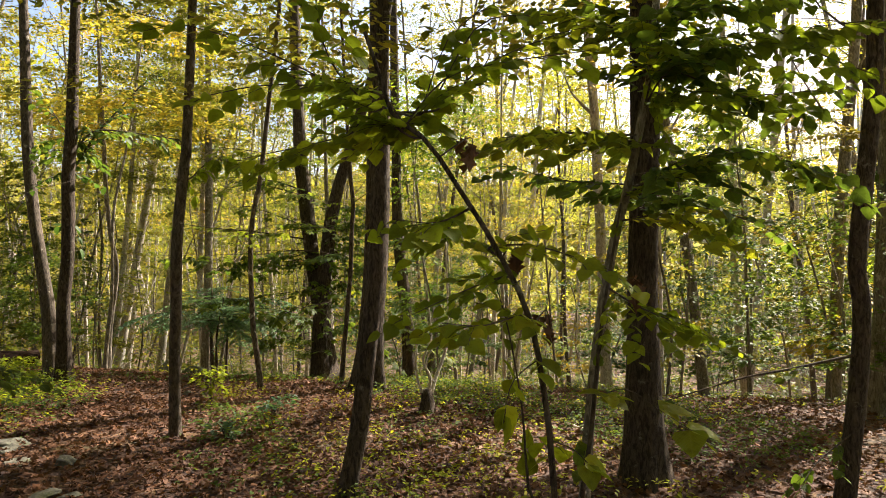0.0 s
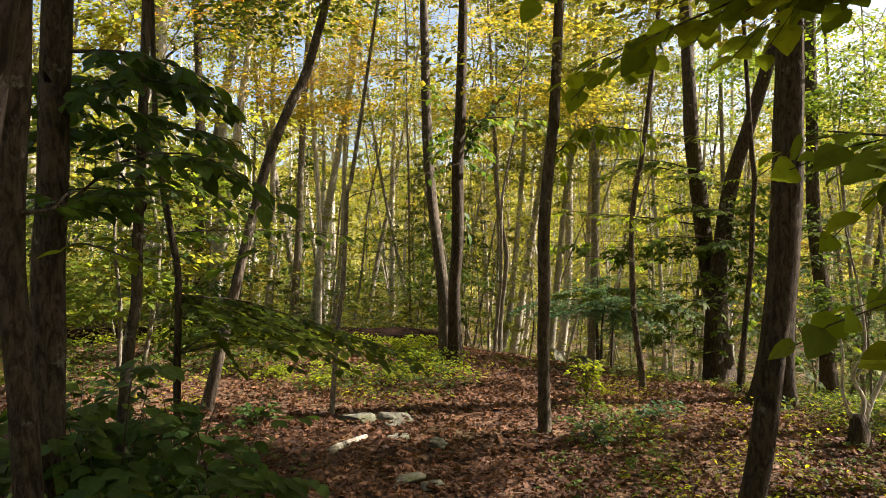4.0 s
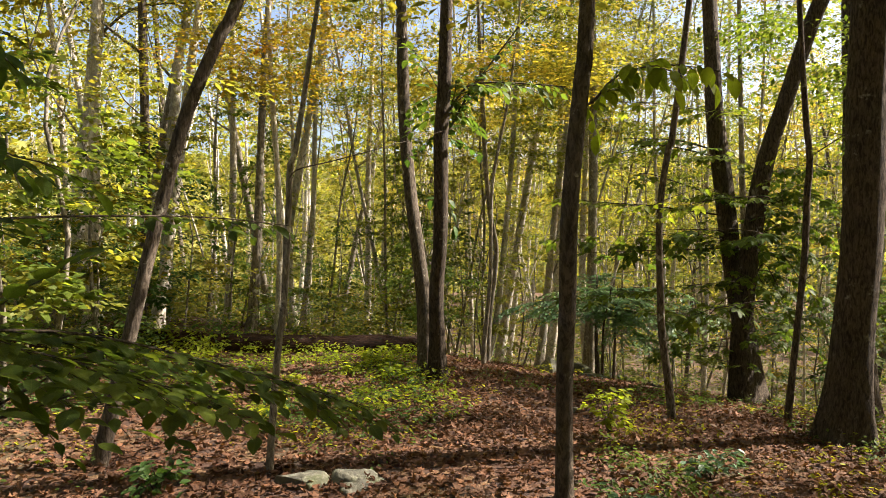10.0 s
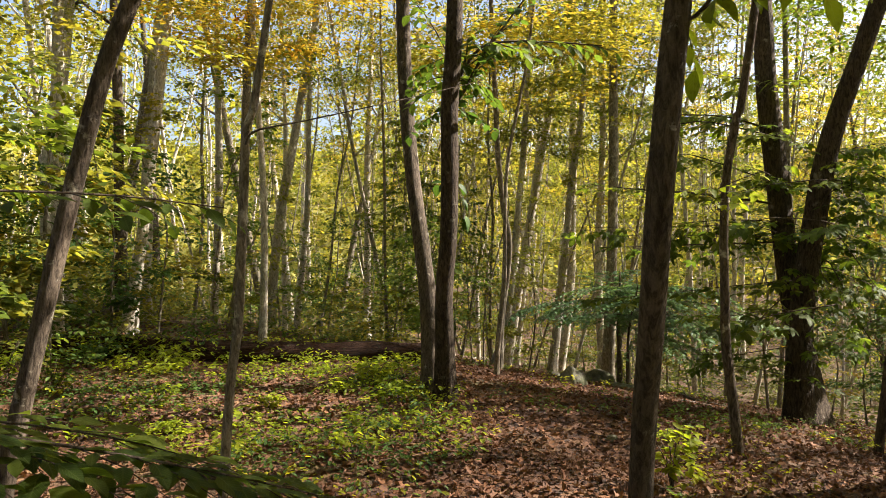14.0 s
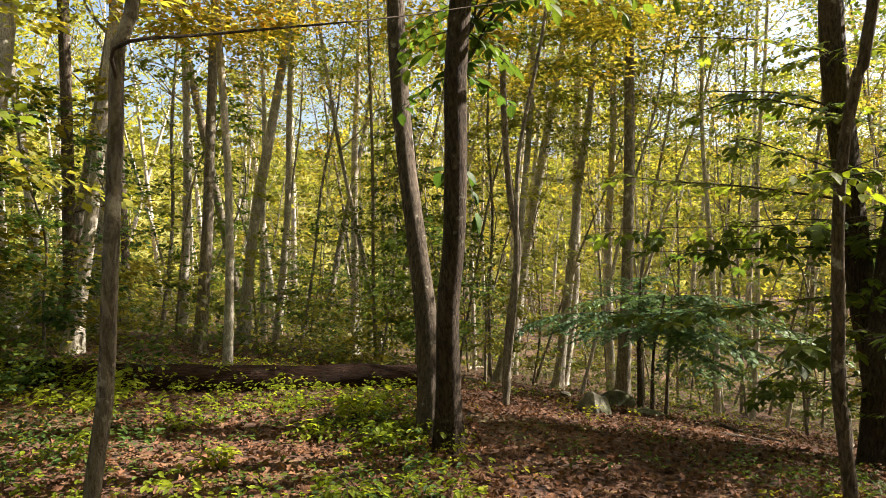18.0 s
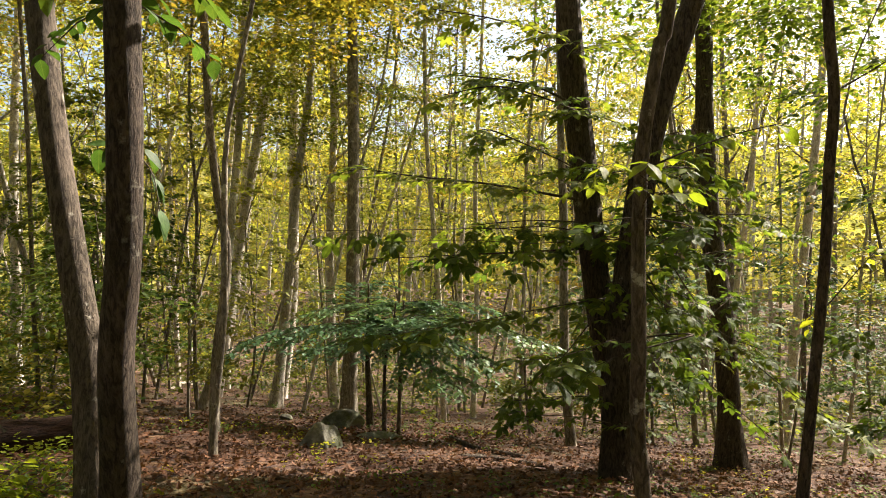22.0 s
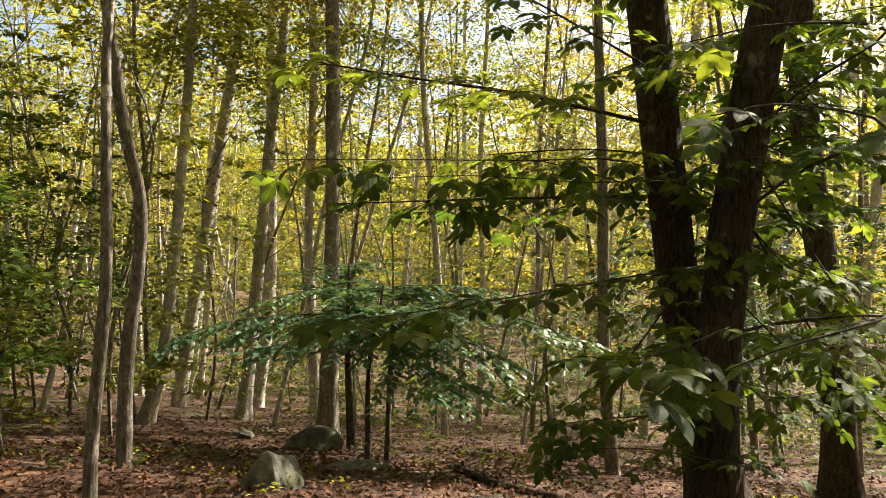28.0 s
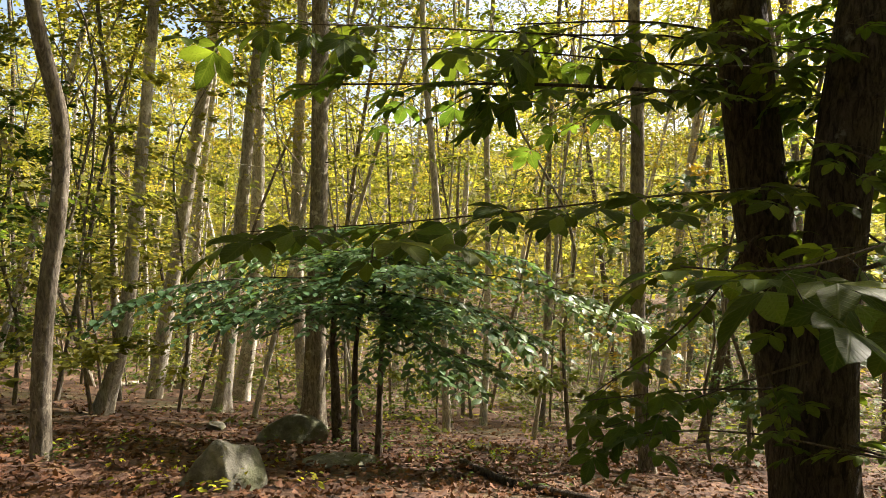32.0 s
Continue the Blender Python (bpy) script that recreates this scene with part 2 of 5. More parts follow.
def spline(pts, n):
    """n points along a Catmull-Rom curve through pts."""
    p = np.array([2 * np.array(pts[0]) - np.array(pts[1]), *pts, 2 * np.array(pts[-1]) - np.array(pts[-2])], float)
    k = len(pts) - 1
    out = []
    for t in np.linspace(0, k, n):
        i = min(int(t), k - 1)
        u = t - i
        a, b, c, d = p[i:i + 4]
        out.append(0.5 * (2 * b + (c - a) * u + (2 * a - 5 * b + 4 * c - d) * u * u + (3 * b - a - 3 * c + d) * u ** 3))
    return np.array(out)


def tube(line, radii, sides, rng, rough=0.06, flare=0.0, lobes=5):
    """A closed tube round a line of points, with uneven girth; flare widens the foot into root lobes."""
    line = np.asarray(line, float)
    n = len(line)
    verts, faces = [], []
    ph = rng.uniform(0, 6.28, 6)
    tang = np.gradient(line, axis=0)
    for i in range(n):
        t = tang[i] / (np.linalg.norm(tang[i]) + 1e-9)
        a = np.cross(t, (0.0, 1.0, 0.0) if abs(t[1]) < 0.9 else (1.0, 0.0, 0.0))
        a /= np.linalg.norm(a)
        b = np.cross(t, a)
        along = np.linalg.norm(line[i] - line[0])
        foot = flare * math.exp(-along / (0.22 + radii[0]))
        for j in range(sides):
            w = 2 * math.pi * j / sides
            r = radii[i] * (1 + rough * (math.sin(2 * w + ph[0] + along * 1.7) + 0.6 * math.sin(3 * w + ph[1] - along * 2.6) + 0.25 * math.sin(along * 7 + ph[2] + w)))
            r += radii[0] * foot * (0.55 + 0.45 * math.sin(lobes * w + ph[3]) + 0.25 * math.sin(3 * w + ph[4]))
            verts.append(line[i] + r * (math.cos(w) * a + math.sin(w) * b))
    for i in range(n - 1):
        for j in range(sides):
            k = (j + 1) % sides
            faces.append((i * sides + j, i * sides + k, (i + 1) * sides + k, (i + 1) * sides + j))
    faces.append(tuple(range(sides))[::-1])
    faces.append(tuple(range((n - 1) * sides, n * sides)))
    return [tuple(v) for v in verts], faces


def merge(pieces):
    verts, faces = [], []
    for v, f in pieces:
        o = len(verts)
        verts += v
        faces += [tuple(o + i for i in q) for q in f]
    return verts, faces


OVAL = (np.array([(0, 0, 0), (0.3, 0.24, 0.06), (0.68, 0.22, 0.05), (1, 0, -0.08), (0.68, -0.22, 0.05), (0.3, -0.24, 0.06)]), [(0, 3, 2, 1), (0, 5, 4, 3)])
BROAD = (np.array([(0, 0, 0), (0.12, 0.3, 0.05), (0.5, 0.4, 0.07), (0.85, 0.22, 0.0), (1, 0, -0.1), (0.85, -0.22, 0.0), (0.5, -0.4, 0.07), (0.12, -0.3, 0.05)]), [(0, 4, 3, 2, 1), (0, 7, 6, 5, 4)])
DIAMOND = (np.array([(0, 0, 0), (0.45, 0.3, 0.05), (1, 0, -0.05), (0.45, -0.3, 0.05)]), [(0, 3, 2, 1)])
LOBED = (np.array([(0, 0, 0), (0.1, 0.34, 0.1), (0.36, 0.2, 0.0), (0.48, 0.5, 0.16), (0.68, 0.2, 0.02), (1, 0, 0.12), (0.68, -0.2, 0.02), (0.48, -0.5, 0.16), (0.36, -0.2, 0.0), (0.1, -0.34, 0.1)]), [(0, 5, 4, 2, 1), (2, 4, 3), (0, 9, 8, 6, 5), (8, 7, 6)])


def fine_leaf(rows, across, breadth, widest, droop):
    """A leaf blade as a small grid: pointed, folded along the midrib, arched, with a wavy edge."""
    vs, fs = [], []
    cols = 2 * across + 1
    for i in range(rows + 1):
        u = i / rows
        w = breadth * (math.sin(math.pi * u ** widest) ** 0.8 if 0 < i < rows else 0.0)
        for j in range(cols):
            k = j / across - 1
            edge = 1 + (0.05 if i % 2 else -0.04) * abs(k)
            vs.append((u, w * k * edge, 0.16 * w * abs(k) ** 1.5 - droop * u * u + 0.02 * math.sin(7 * u + 3 * k)))
    for i in range(rows):
        for j in range(cols - 1):
            fs.append((i * cols + j, (i + 1) * cols + j, (i + 1) * cols + j + 1, i * cols + j + 1))
    return np.array(vs), fs


def compound_leaf():
    """A leaf of five leaflets on one stalk: a large end one and two smaller pairs."""
    vs, fs, flat = [(0, 0.008, 0), (0, -0.008, 0), (0.4, -0.006, -0.01), (0.4, 0.006, -0.01)], [(0, 1, 2, 3)], [(0, 0)] * 4
    for start, turn, length in ((0.4, 0.0, 0.6), (0.38, 0.95, 0.52), (0.38, -0.95, 0.52), (0.27, 1.3, 0.34), (0.27, -1.3, 0.34)):
        v, f = fine_leaf(6, 1, 0.24, 1.3, 0.22)
        o, c, k = len(vs), math.cos(turn), math.sin(turn)
        flat += [(a, b) for a, b, _ in v]
        vs += [(start + length * (a * c - b * k), length * (a * k + b * c), length * z - 0.01) for a, b, z in v]
        fs += [tuple(o + i for i in q) for q in f]
    return np.array(vs), fs, np.array(flat, float)


BEECH = fine_leaf(7, 1, 0.27, 0.85, 0.18)
BASSWOOD = fine_leaf(8, 2, 0.44, 0.6, 0.14)
HICKORY = compound_leaf()


def leaves_mesh(name, sets, mat, shape=OVAL, curl=0.0, rng=None):
    """One mesh of many leaves; sets: arrays of place, way along the blade, up side and length."""
    pos, way, up, size = (np.concatenate(a) for a in zip(*sets))
    way = way / np.linalg.norm(way, axis=1, keepdims=True)
    side = np.cross(up, way)
    side /= np.linalg.norm(side, axis=1, keepdims=True) + 1e-9
    nor = np.cross(way, side)
    tv, tf = shape[:2]
    flat = shape[2] if len(shape) > 2 else tv[:, :2]
    n, k = len(pos), len(tv)
    z = np.repeat(tv[None, :, 2], n, 0)
    if curl:
        z = z + (curl * rng.uniform(-1, 1, (n, 1))) * (tv[None, :, 0] - 0.5) ** 2 * 2 + (curl * rng.uniform(-0.3, 1, (n, 1))) * np.abs(tv[None, :, 1]) * 1.5
    v = pos[:, None] + size[:, None, None] * (tv[None, :, 0, None] * way[:, None] + tv[None, :, 1, None] * side[:, None] + z[:, :, None] * nor[:, None])
    verts = v.reshape(-1, 3)
    me = bpy.data.meshes.new(name)
    loops = np.concatenate([np.array(q) for q in tf])
    lens = np.array([len(q) for q in tf])
    me.vertices.add(n * k)
    me.vertices.foreach_set("co", verts.astype(np.float32).ravel())
    me.loops.add(n * len(loops))
    me.loops.foreach_set("vertex_index", (np.arange(n)[:, None] * k + loops[None]).ravel().astype(np.int32))
    me.polygons.add(n * len(tf))
    starts = np.concatenate([[0], np.cumsum(lens)[:-1]])
    me.polygons.foreach_set("loop_start", (np.arange(n)[:, None] * len(loops) + starts[None]).ravel().astype(np.int32))
    uv = me.uv_layers.new(name="blade")
    uv.data.foreach_set("uv", np.tile(flat[loops], (n, 1)).astype(np.float32).ravel())
    me.materials.append(mat)
    me.update(calc_edges=True)
    return me


def spray(rng, start, way, length, count, size, width=0.35, droop=0.15, tilt=0.35):
    """A flat fan of leaves along a twig: places, ways, up sides, lengths."""
    start, way = np.asarray(start, float), np.asarray(way, float)
    way = way / np.linalg.norm(way)
    side = np.cross(way, (0, 0, 1.0))
    side /= np.linalg.norm(side) + 1e-9
    s = rng.uniform(0.08, 1, count) ** 0.85
    w = rng.uniform(-1, 1, count)
    half = width * length * (1.05 - 0.75 * s)
    pos = start + s[:, None] * length * way + (w * half)[:, None] * side
    pos[:, 2] += -droop * length * s ** 2 - 0.25 * droop * length * np.abs(w) + rng.normal(0, 0.025 * length + 0.01, count)
    out = way[None] * rng.uniform(0.3, 1.0, (count, 1)) + side[None] * (np.sign(w) * rng.uniform(0.4, 1.1, count))[:, None]
    out[:, 2] += rng.uniform(-0.65, 0.05, count)
    up = np.stack([rng.normal(0, tilt, count), rng.normal(0, tilt, count), np.ones(count)], 1)
    return pos, out, up, size * rng.uniform(0.6, 1.2, count)


def clump(rng, centre, wide, count, size):
    """A loose cluster of leaves, flat below and ragged at the edge."""
    a, r = rng.uniform(0, 2 * math.pi, count), np.sqrt(rng.uniform(0, 1, count)) * rng.normal(1, 0.18, count)
    pos = np.stack([r * np.cos(a), r * np.sin(a), rng.normal(0, 0.075, count) - 0.16 * r * r], 1) * wide + np.asarray(centre)
    out = np.stack([np.cos(a) + rng.normal(0, 0.6, count), np.sin(a) + rng.normal(0, 0.6, count), rng.uniform(-0.7, 0.1, count)], 1)
    up = np.stack([rng.normal(0, 0.32, count), rng.normal(0, 0.32, count), np.ones(count)], 1)
    return pos, out, up, size * rng.uniform(0.6, 1.2, count)


def clump_sets(rng, low, high, reach, clumps, count, size, lean=(0, 0), wide=0.55):
    """Leaf clusters round a stem, with gaps between them."""
    sets = []
    for _ in range(clumps):
        k = rng.uniform(0, 1) ** 0.85
        h = low + (high - low) * k
        a = rng.uniform(0, 2 * math.pi)
        d = reach * (1 - 0.7 * abs(k - 0.55) / 0.55) * rng.uniform(0.25, 1.0)
        sets.append(clump(rng, (lean[0] * h + d * math.cos(a), lean[1] * h + d * math.sin(a), h), wide * rng.uniform(0.6, 1.3), count, size))
    return sets


def crown_sets(rng, low, high, reach, sprays, count, size, lean=(0, 0), bottom=0.6):
    """Sprays all round a stem from height low to high, widest at the height given by bottom (0 to 1)."""
    sets = []
    for _ in range(sprays):
        k = rng.uniform(0, 1)
        h = low + (high - low) * k
        a = rng.uniform(0, 2 * math.pi)
        wide = reach * (1 - 0.75 * abs(k - bottom) / max(bottom, 1 - bottom))
        inner = rng.uniform(0.0, 0.55) * wide
        start = (lean[0] * h + inner * math.cos(a), lean[1] * h + inner * math.sin(a), h)
        way = (math.cos(a), math.sin(a), rng.uniform(-0.12, 0.35))
        sets.append(spray(rng, start, way, max(0.35, wide - inner) * rng.uniform(0.7, 1.2), count, size, 0.45, 0.18))
    return sets


# ---- the ground ----
def spread(lo, a, b, hi, step):
    """Even steps from a to b, growing steps out to lo and hi."""
    out = list(np.arange(a, b + 1e-6, step))
    d, v = step, b
    while v < hi:
        d *= 1.25
        v += d
        out.append(v)
    d, v = step, a
    while v > lo:
        d *= 1.25
        v -= d
        out.insert(0, v)
    return np.array(out)


def bumps(x, y):
    return 0.05 * noise.noise((x * 0.45, y * 0.45, 0.0)) + 0.025 * noise.noise((x * 1.7, y * 1.7, 4.0)) + 0.012 * noise.noise((x * 6, y * 6, 9.0))


def floor_z(x, y):
    return ground_z(x, y) + bumps(x, y)


gx, gy = spread(-400, -7, 14, 400, 0.16), spread(-400, -4, 22, 400, 0.16)
gverts = [(x, y, floor_z(x, y)) for y in gy for x in gx]
gfaces = [(j * len(gx) + i, j * len(gx) + i + 1, (j + 1) * len(gx) + i + 1, (j + 1) * len(gx) + i) for j in range(len(gy) - 1) for i in range(len(gx) - 1)]
ground = tagged(new("ground", mesh_of("ground", gverts, gfaces, SOIL)), "brown forest soil under fallen autumn leaves", "ground", kind="structure")

# ---- the trees near the path ----
GROVE = []
STEMS = {}
rng = np.random.default_rng(11)


def in_gap(x, y):
    """The break in the crowns through which the sun falls on the ground by the log."""
    e, n = x, y - 8.9
    along, off = e * math.sin(sa) + n * math.cos(sa), n * math.sin(sa) - e * math.cos(sa)
    return 0.5 < along < 25.0 and abs(off) < 2.5


CANOPY = [leaves_mesh("crown", clump_sets(rng, 5.2, 12.5, 3.1, 60, 230, 0.092, wide=0.68), LEAF_FAR, DIAMOND) for _ in range(4)]


SPARSE = [leaves_mesh("crown", clump_sets(rng, 9.5, 13.5, 2.0, 12, 80, 0.09, wide=0.5), LEAF_FAR, DIAMOND) for _ in range(4)]
THIN = [leaves_mesh("crown", clump_sets(rng, 3.6, 12.5, 2.3, 44, 100, 0.088, wide=0.6), LEAF_FAR, DIAMOND) for _ in range(4)]


# Low crowns above the view, added to shade the ground left of the path.
LOW_SHADE = [leaves_mesh("crown", clump_sets(rng, 4.0, 12.5, 3.0, 74, 190, 0.092, wide=0.72), LEAF_FAR, DIAMOND) for _ in range(2)]

# Wide crowns and a low skirt of leaves, added to cast shade.
WIDE_SHADE = [leaves_mesh("crown", clump_sets(rng, 5.0, 12.5, 4.4, 120, 220, 0.092, wide=0.85), LEAF_FAR, DIAMOND)]
SHADE_SKIRT = [leaves_mesh("crown", clump_sets(rng, 4.0, 5.6, 2.6, 40, 170, 0.092, wide=0.75), LEAF_MID, DIAMOND)]


def grow(kind, base, r, height, line, label, mat=None, crowns=CANOPY):
    """A tree: a stem through the given (height, east, north) steps, drawn on upward, with limbs and a high crown."""
    x, y = base
    z = floor_z(x, y)
    rnd = np.random.default_rng(int(abs(x * 371 + y * 917)) + 5)
    t = thing(kind, label, "tree" if kind == "tree" else "sapling", (x, y, z), "trees near the path")
    pts = [(0, 0, -0.12), (0, 0, 0.0)] + [(e, n, h) for h, e, n in line if h > 0.12]
    (e0, n0, h0), (e1, n1, h1) = pts[-2], pts[-1]
    se_, sn_ = (e1 - e0) / max(h1 - h0, 0.2), (n1 - n0) / max(h1 - h0, 0.2)
    top = max(height, h1 + 0.2)
    for k in (0.4, 1.0):
        d = (top - h1) * k
        pts.append((e1 + se_ * d * 0.6, n1 + sn_ * d * 0.6, h1 + d))
    n = 34 if r > 0.03 else 22
    c = spline(pts, n)
    taper = np.array([r * (1.12 - 0.9 * min(1, max(0, p[2]) / top) ** 1.15) + 0.004 for p in c])
    if mat is None:
        mat = BARK_DARK
    v, f = tube(c, taper, 16 if r > 0.06 else 10, rnd, 0.05, 1.2 if r > 0.06 else 0.45)
    STEMS.setdefault(t.name, []).append((c + np.array((x, y, z)), taper))
    part("trunk", mesh_of("trunk", v, f, mat), t)
    for k in range(3):
        i = int(n * rnd.uniform(0.2, 0.55))
        if c[i][2] < 2.5:
            continue
        a, L = rnd.uniform(0, 6.28), rnd.uniform(0.25, 0.6) * (1 if r > 0.03 else 0.7)
        d = np.array((math.cos(a), math.sin(a), rnd.uniform(0.1, 0.6)))
        q = spline([c[i], c[i] + d * L * 0.45 + (0, 0, -0.03), c[i] + d * L + rnd.normal(0, 0.06, 3)], 6)
        vb, fb = tube(q, np.linspace(min(0.008, taper[i] * 0.35), 0.0015, 6), 5, rnd)
        part("branch", mesh_of("branch", vb, fb, TWIG), t)
    if height > 7:
        cr = tagged(part("crown", (SPARSE if in_gap(x, y) and crowns is not SHADE_SKIRT else crowns)[len(GROVE) % len(crowns)], t, "yellow-green autumn leaves"), kind="stuff")
        e, nn, _ = c[int(n * 0.72)]
        cr.matrix_basis = pose(e, nn, 0, 0, 0, rnd.uniform(0, 360)) @ Matrix.Diagonal((1, 1, top / 12.5, 1))
    GROVE.append((x, y))
    return t


def second_stem(t, r, height, line):
    """Another stem from the same foot."""
    rnd = np.random.default_rng(77)
    pts = [(-0.16, -0.06, -0.1)] + [(e, n, h) for h, e, n in line if h > 0.12]
    (e0, n0, h0), (e1, n1, h1) = pts[-2], pts[-1]
    for d in (3.0, height - h1):
        pts.append((e1 + (e1 - e0) / (h1 - h0) * d * 0.6, n1 + (n1 - n0) / (h1 - h0) * d * 0.6, h1 + d))
    c = spline(pts, 34)
    taper = np.array([r * (1.1 - 0.9 * max(0, p[2]) / height) + 0.004 for p in c])
    STEMS[t.name].append((c + np.array(t.matrix_world.translation), taper))
    v, f = tube(c, taper, 16, rnd, 0.05, 0.9)
    part("trunk", mesh_of("trunk", v, f, BARK_DARK), t)


mottled_tree = grow("tree", (1.04, 9.36), 0.080, 10.2, [(0.55, -0.02, 0.11), (1.08, -0.05, 0.21), (1.6, -0.11, 0.29), (2.12, -0.17, 0.36), (2.64, -0.22, 0.39), (3.16, -0.25, 0.41), (3.68, -0.27, 0.42)], "leaning grey tree with pale blotches in place of sun flecks", BARK_BROWN)
dark_tree = grow("tree", (1.10, 9.02), 0.077, 10.7, [(0.55, -0.03, -0.16), (1.09, -0.05, -0.29), (1.63, -0.02, -0.39), (2.17, -0.02, -0.45), (2.71, -0.03, -0.48), (3.25, 0.0, -0.51), (3.8, 0.02, -0.52)], "straight dark-barked tree beside its leaning neighbour", BARK_DARK)
path_tree = grow("tree", (1.33, 5.04), 0.043, 9.0, [(0.19, -0.01, -0.03), (0.76, -0.06, -0.18), (1.23, -0.09, -0.32), (1.66, -0.13, -0.46), (2.08, -0.10, -0.47), (2.49, -0.06, -0.47), (2.76, -0.04, -0.47)], "slender dark-barked tree with grey scars beside the path", BARK_BROWN, LOW_SHADE)
stout_tree = grow("tree", (4.18, 6.33), 0.145, 15.0, [(0.62, 0.03, -0.04), (1.2, 0.06, -0.08), (1.78, 0.08, -0.11), (2.35, 0.09, -0.12), (2.93, 0.1, -0.13), (3.51, 0.11, -0.14), (4.08, 0.11, -0.14)], "stout dark ridged-bark tree with flared foot", BARK_DARK)
knotted_tree = grow("tree", (1.68, 2.59), 0.051, 9.0, [(0.48, 0.09, -0.04), (0.96, 0.14, -0.06), (1.44, 0.19, -0.07), (1.91, 0.22, -0.07), (2.39, 0.24, -0.06), (2.87, 0.25, -0.06), (3.35, 0.28, -0.06)], "thin crooked dark tree with a swollen knot", BARK_DARK, LOW_SHADE)
clearing_tree = grow("tree", (3.68, 1.67), 0.105, 13.4, [(0.55, 0.0, 0.0), (1.1, 0.0, 0.0), (1.65, 0.0, -0.0), (2.21, 0.01, -0.01), (2.76, 0.01, -0.01), (3.31, 0.01, -0.01), (3.86, 0.01, -0.01)], "stout dark smooth-barked tree beside the clearing", BARK_DARK, WIDE_SHADE)
forked_sapling = grow("sapling", (1.97, 0.79), 0.023, 5.5, [(0.49, 0.01, -0.01), (0.99, 0.04, -0.03), (1.49, 0.09, -0.07), (1.82, 0.14, -0.11), (2.00, 0.18, -0.14), (2.29, 0.22, -0.18), (2.65, 0.28, -0.22), (2.92, 0.29, -0.23)], "pale grey forked sapling with yellow-green leaves", BARK_GREY)
bowed_sapling = grow("sapling", (1.09, 0.09), 0.009, 2.4, [(0.90, -0.04, 0.03), (1.22, -0.07, 0.05), (1.46, -0.11, 0.08), (1.69, -0.20, 0.15), (1.86, -0.28, 0.22), (2.03, -0.37, 0.29), (2.12, -0.46, 0.36)], "bowed thin dark sapling with lime-green leaves", BARK_DARK)
edge_tree = grow("tree", (4.24, 0.51), 0.052, 9.0, [(0.07, 0.00, -0.00), (0.74, 0.07, -0.06), (1.30, 0.10, -0.08), (1.67, 0.08, -0.06), (2.60, 0.15, -0.12), (3.34, 0.18, -0.14)], "thin dark crooked tree beside the clearing", BARK_DARK, WIDE_SHADE)
lichen_tree = grow("tree", (-0.95, 0.27), 0.034, 9.0, [(0.8, 0.11, -0.035), (1.56, 0.22, -0.07), (2.06, 0.30, -0.09), (2.6, 0.36, -0.11)], "leaning rough-barked tree with lichen patches", BARK_DARK)
pair_tree = grow("tree", (-1.19, 1.56), 0.037, 9.0, [(1.05, -0.06, 0.00), (1.31, -0.08, 0.00), (1.51, -0.10, 0.01), (1.72, -0.10, 0.01), (1.96, -0.09, 0.01), (2.29, -0.07, 0.00)], "dark slim tree of a close pair", BARK_DARK)
pair_tree_two = grow("tree", (-1.44, 2.14), 0.059, 9.3, [(0.90, 0.01, -0.00), (1.23, 0.02, -0.00), (1.54, 0.02, -0.00), (1.86, 0.04, -0.00), (2.27, 0.05, -0.00), (2.48, 0.06, -0.00)], "dark tree of a close pair with pale upper bark", BARK_DARK)
slim_tree = grow("sapling", (-1.44, 2.88), 0.024, 5.5, [(1.05, 0.08, -0.00), (1.30, 0.12, -0.00), (1.65, 0.13, -0.00), (2.12, 0.15, -0.00), (2.58, 0.17, -0.00)], "thin dark sapling stem among leaf litter", BARK_BROWN)
spray_tree = grow("sapling", (-1.28, 3.49), 0.017, 5.5, [(0.86, 0.00, -0.00), (1.38, 0.01, -0.00), (1.66, -0.03, 0.00), (1.89, -0.07, 0.00), (2.23, -0.11, 0.00), (2.51, -0.12, 0.00)], "thin dark sapling with a long low leafy bough", BARK_DARK)
split_tree = grow("tree", (-1.70, 6.23), 0.046, 9.0, [(0.5, 0.11, -0.01), (1.0, 0.23, -0.02), (1.5, 0.35, -0.03), (2.01, 0.48, -0.04), (2.51, 0.62, -0.05), (3.01, 0.82, -0.05), (3.51, 1.03, -0.04)], "leaning dark tree with a split pale lower stem", BARK_BROWN)
far_leaning_tree = grow("tree", (-3.77, 16.62), 0.119, 14.7, [(1.40, 0.07, -0.01), (3.12, 0.16, -0.02), (5.47, 0.35, -0.05), (6.64, 0.56, -0.08)], "slim grey-brown forest tree among leaf litter", BARK_PALE_SUNLIT)
branchy_tree = grow("tree", (-5.05, 16.41), 0.150, 15.0, [(0.99, -0.28, 0.04), (2.63, -0.32, 0.04), (4.13, -0.14, 0.02), (5.84, 0.05, -0.01), (6.41, 0.08, -0.01)], "tall grey-brown tree with sunlit pale bark", BARK_PALE_SUNLIT)
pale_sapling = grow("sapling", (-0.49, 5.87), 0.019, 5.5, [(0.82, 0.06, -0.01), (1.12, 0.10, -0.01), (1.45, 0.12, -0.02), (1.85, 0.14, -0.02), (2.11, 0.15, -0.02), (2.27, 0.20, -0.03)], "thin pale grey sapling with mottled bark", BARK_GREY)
pale_tree = grow("tree", (-1.01, 12.38), 0.046, 9.0, [(1.17, 0.03, -0.00), (2.49, 0.02, -0.00), (3.88, -0.07, 0.01), (4.58, -0.10, 0.01)], "slim grey-brown forest tree among leaf litter", BARK_PALE_SUNLIT)
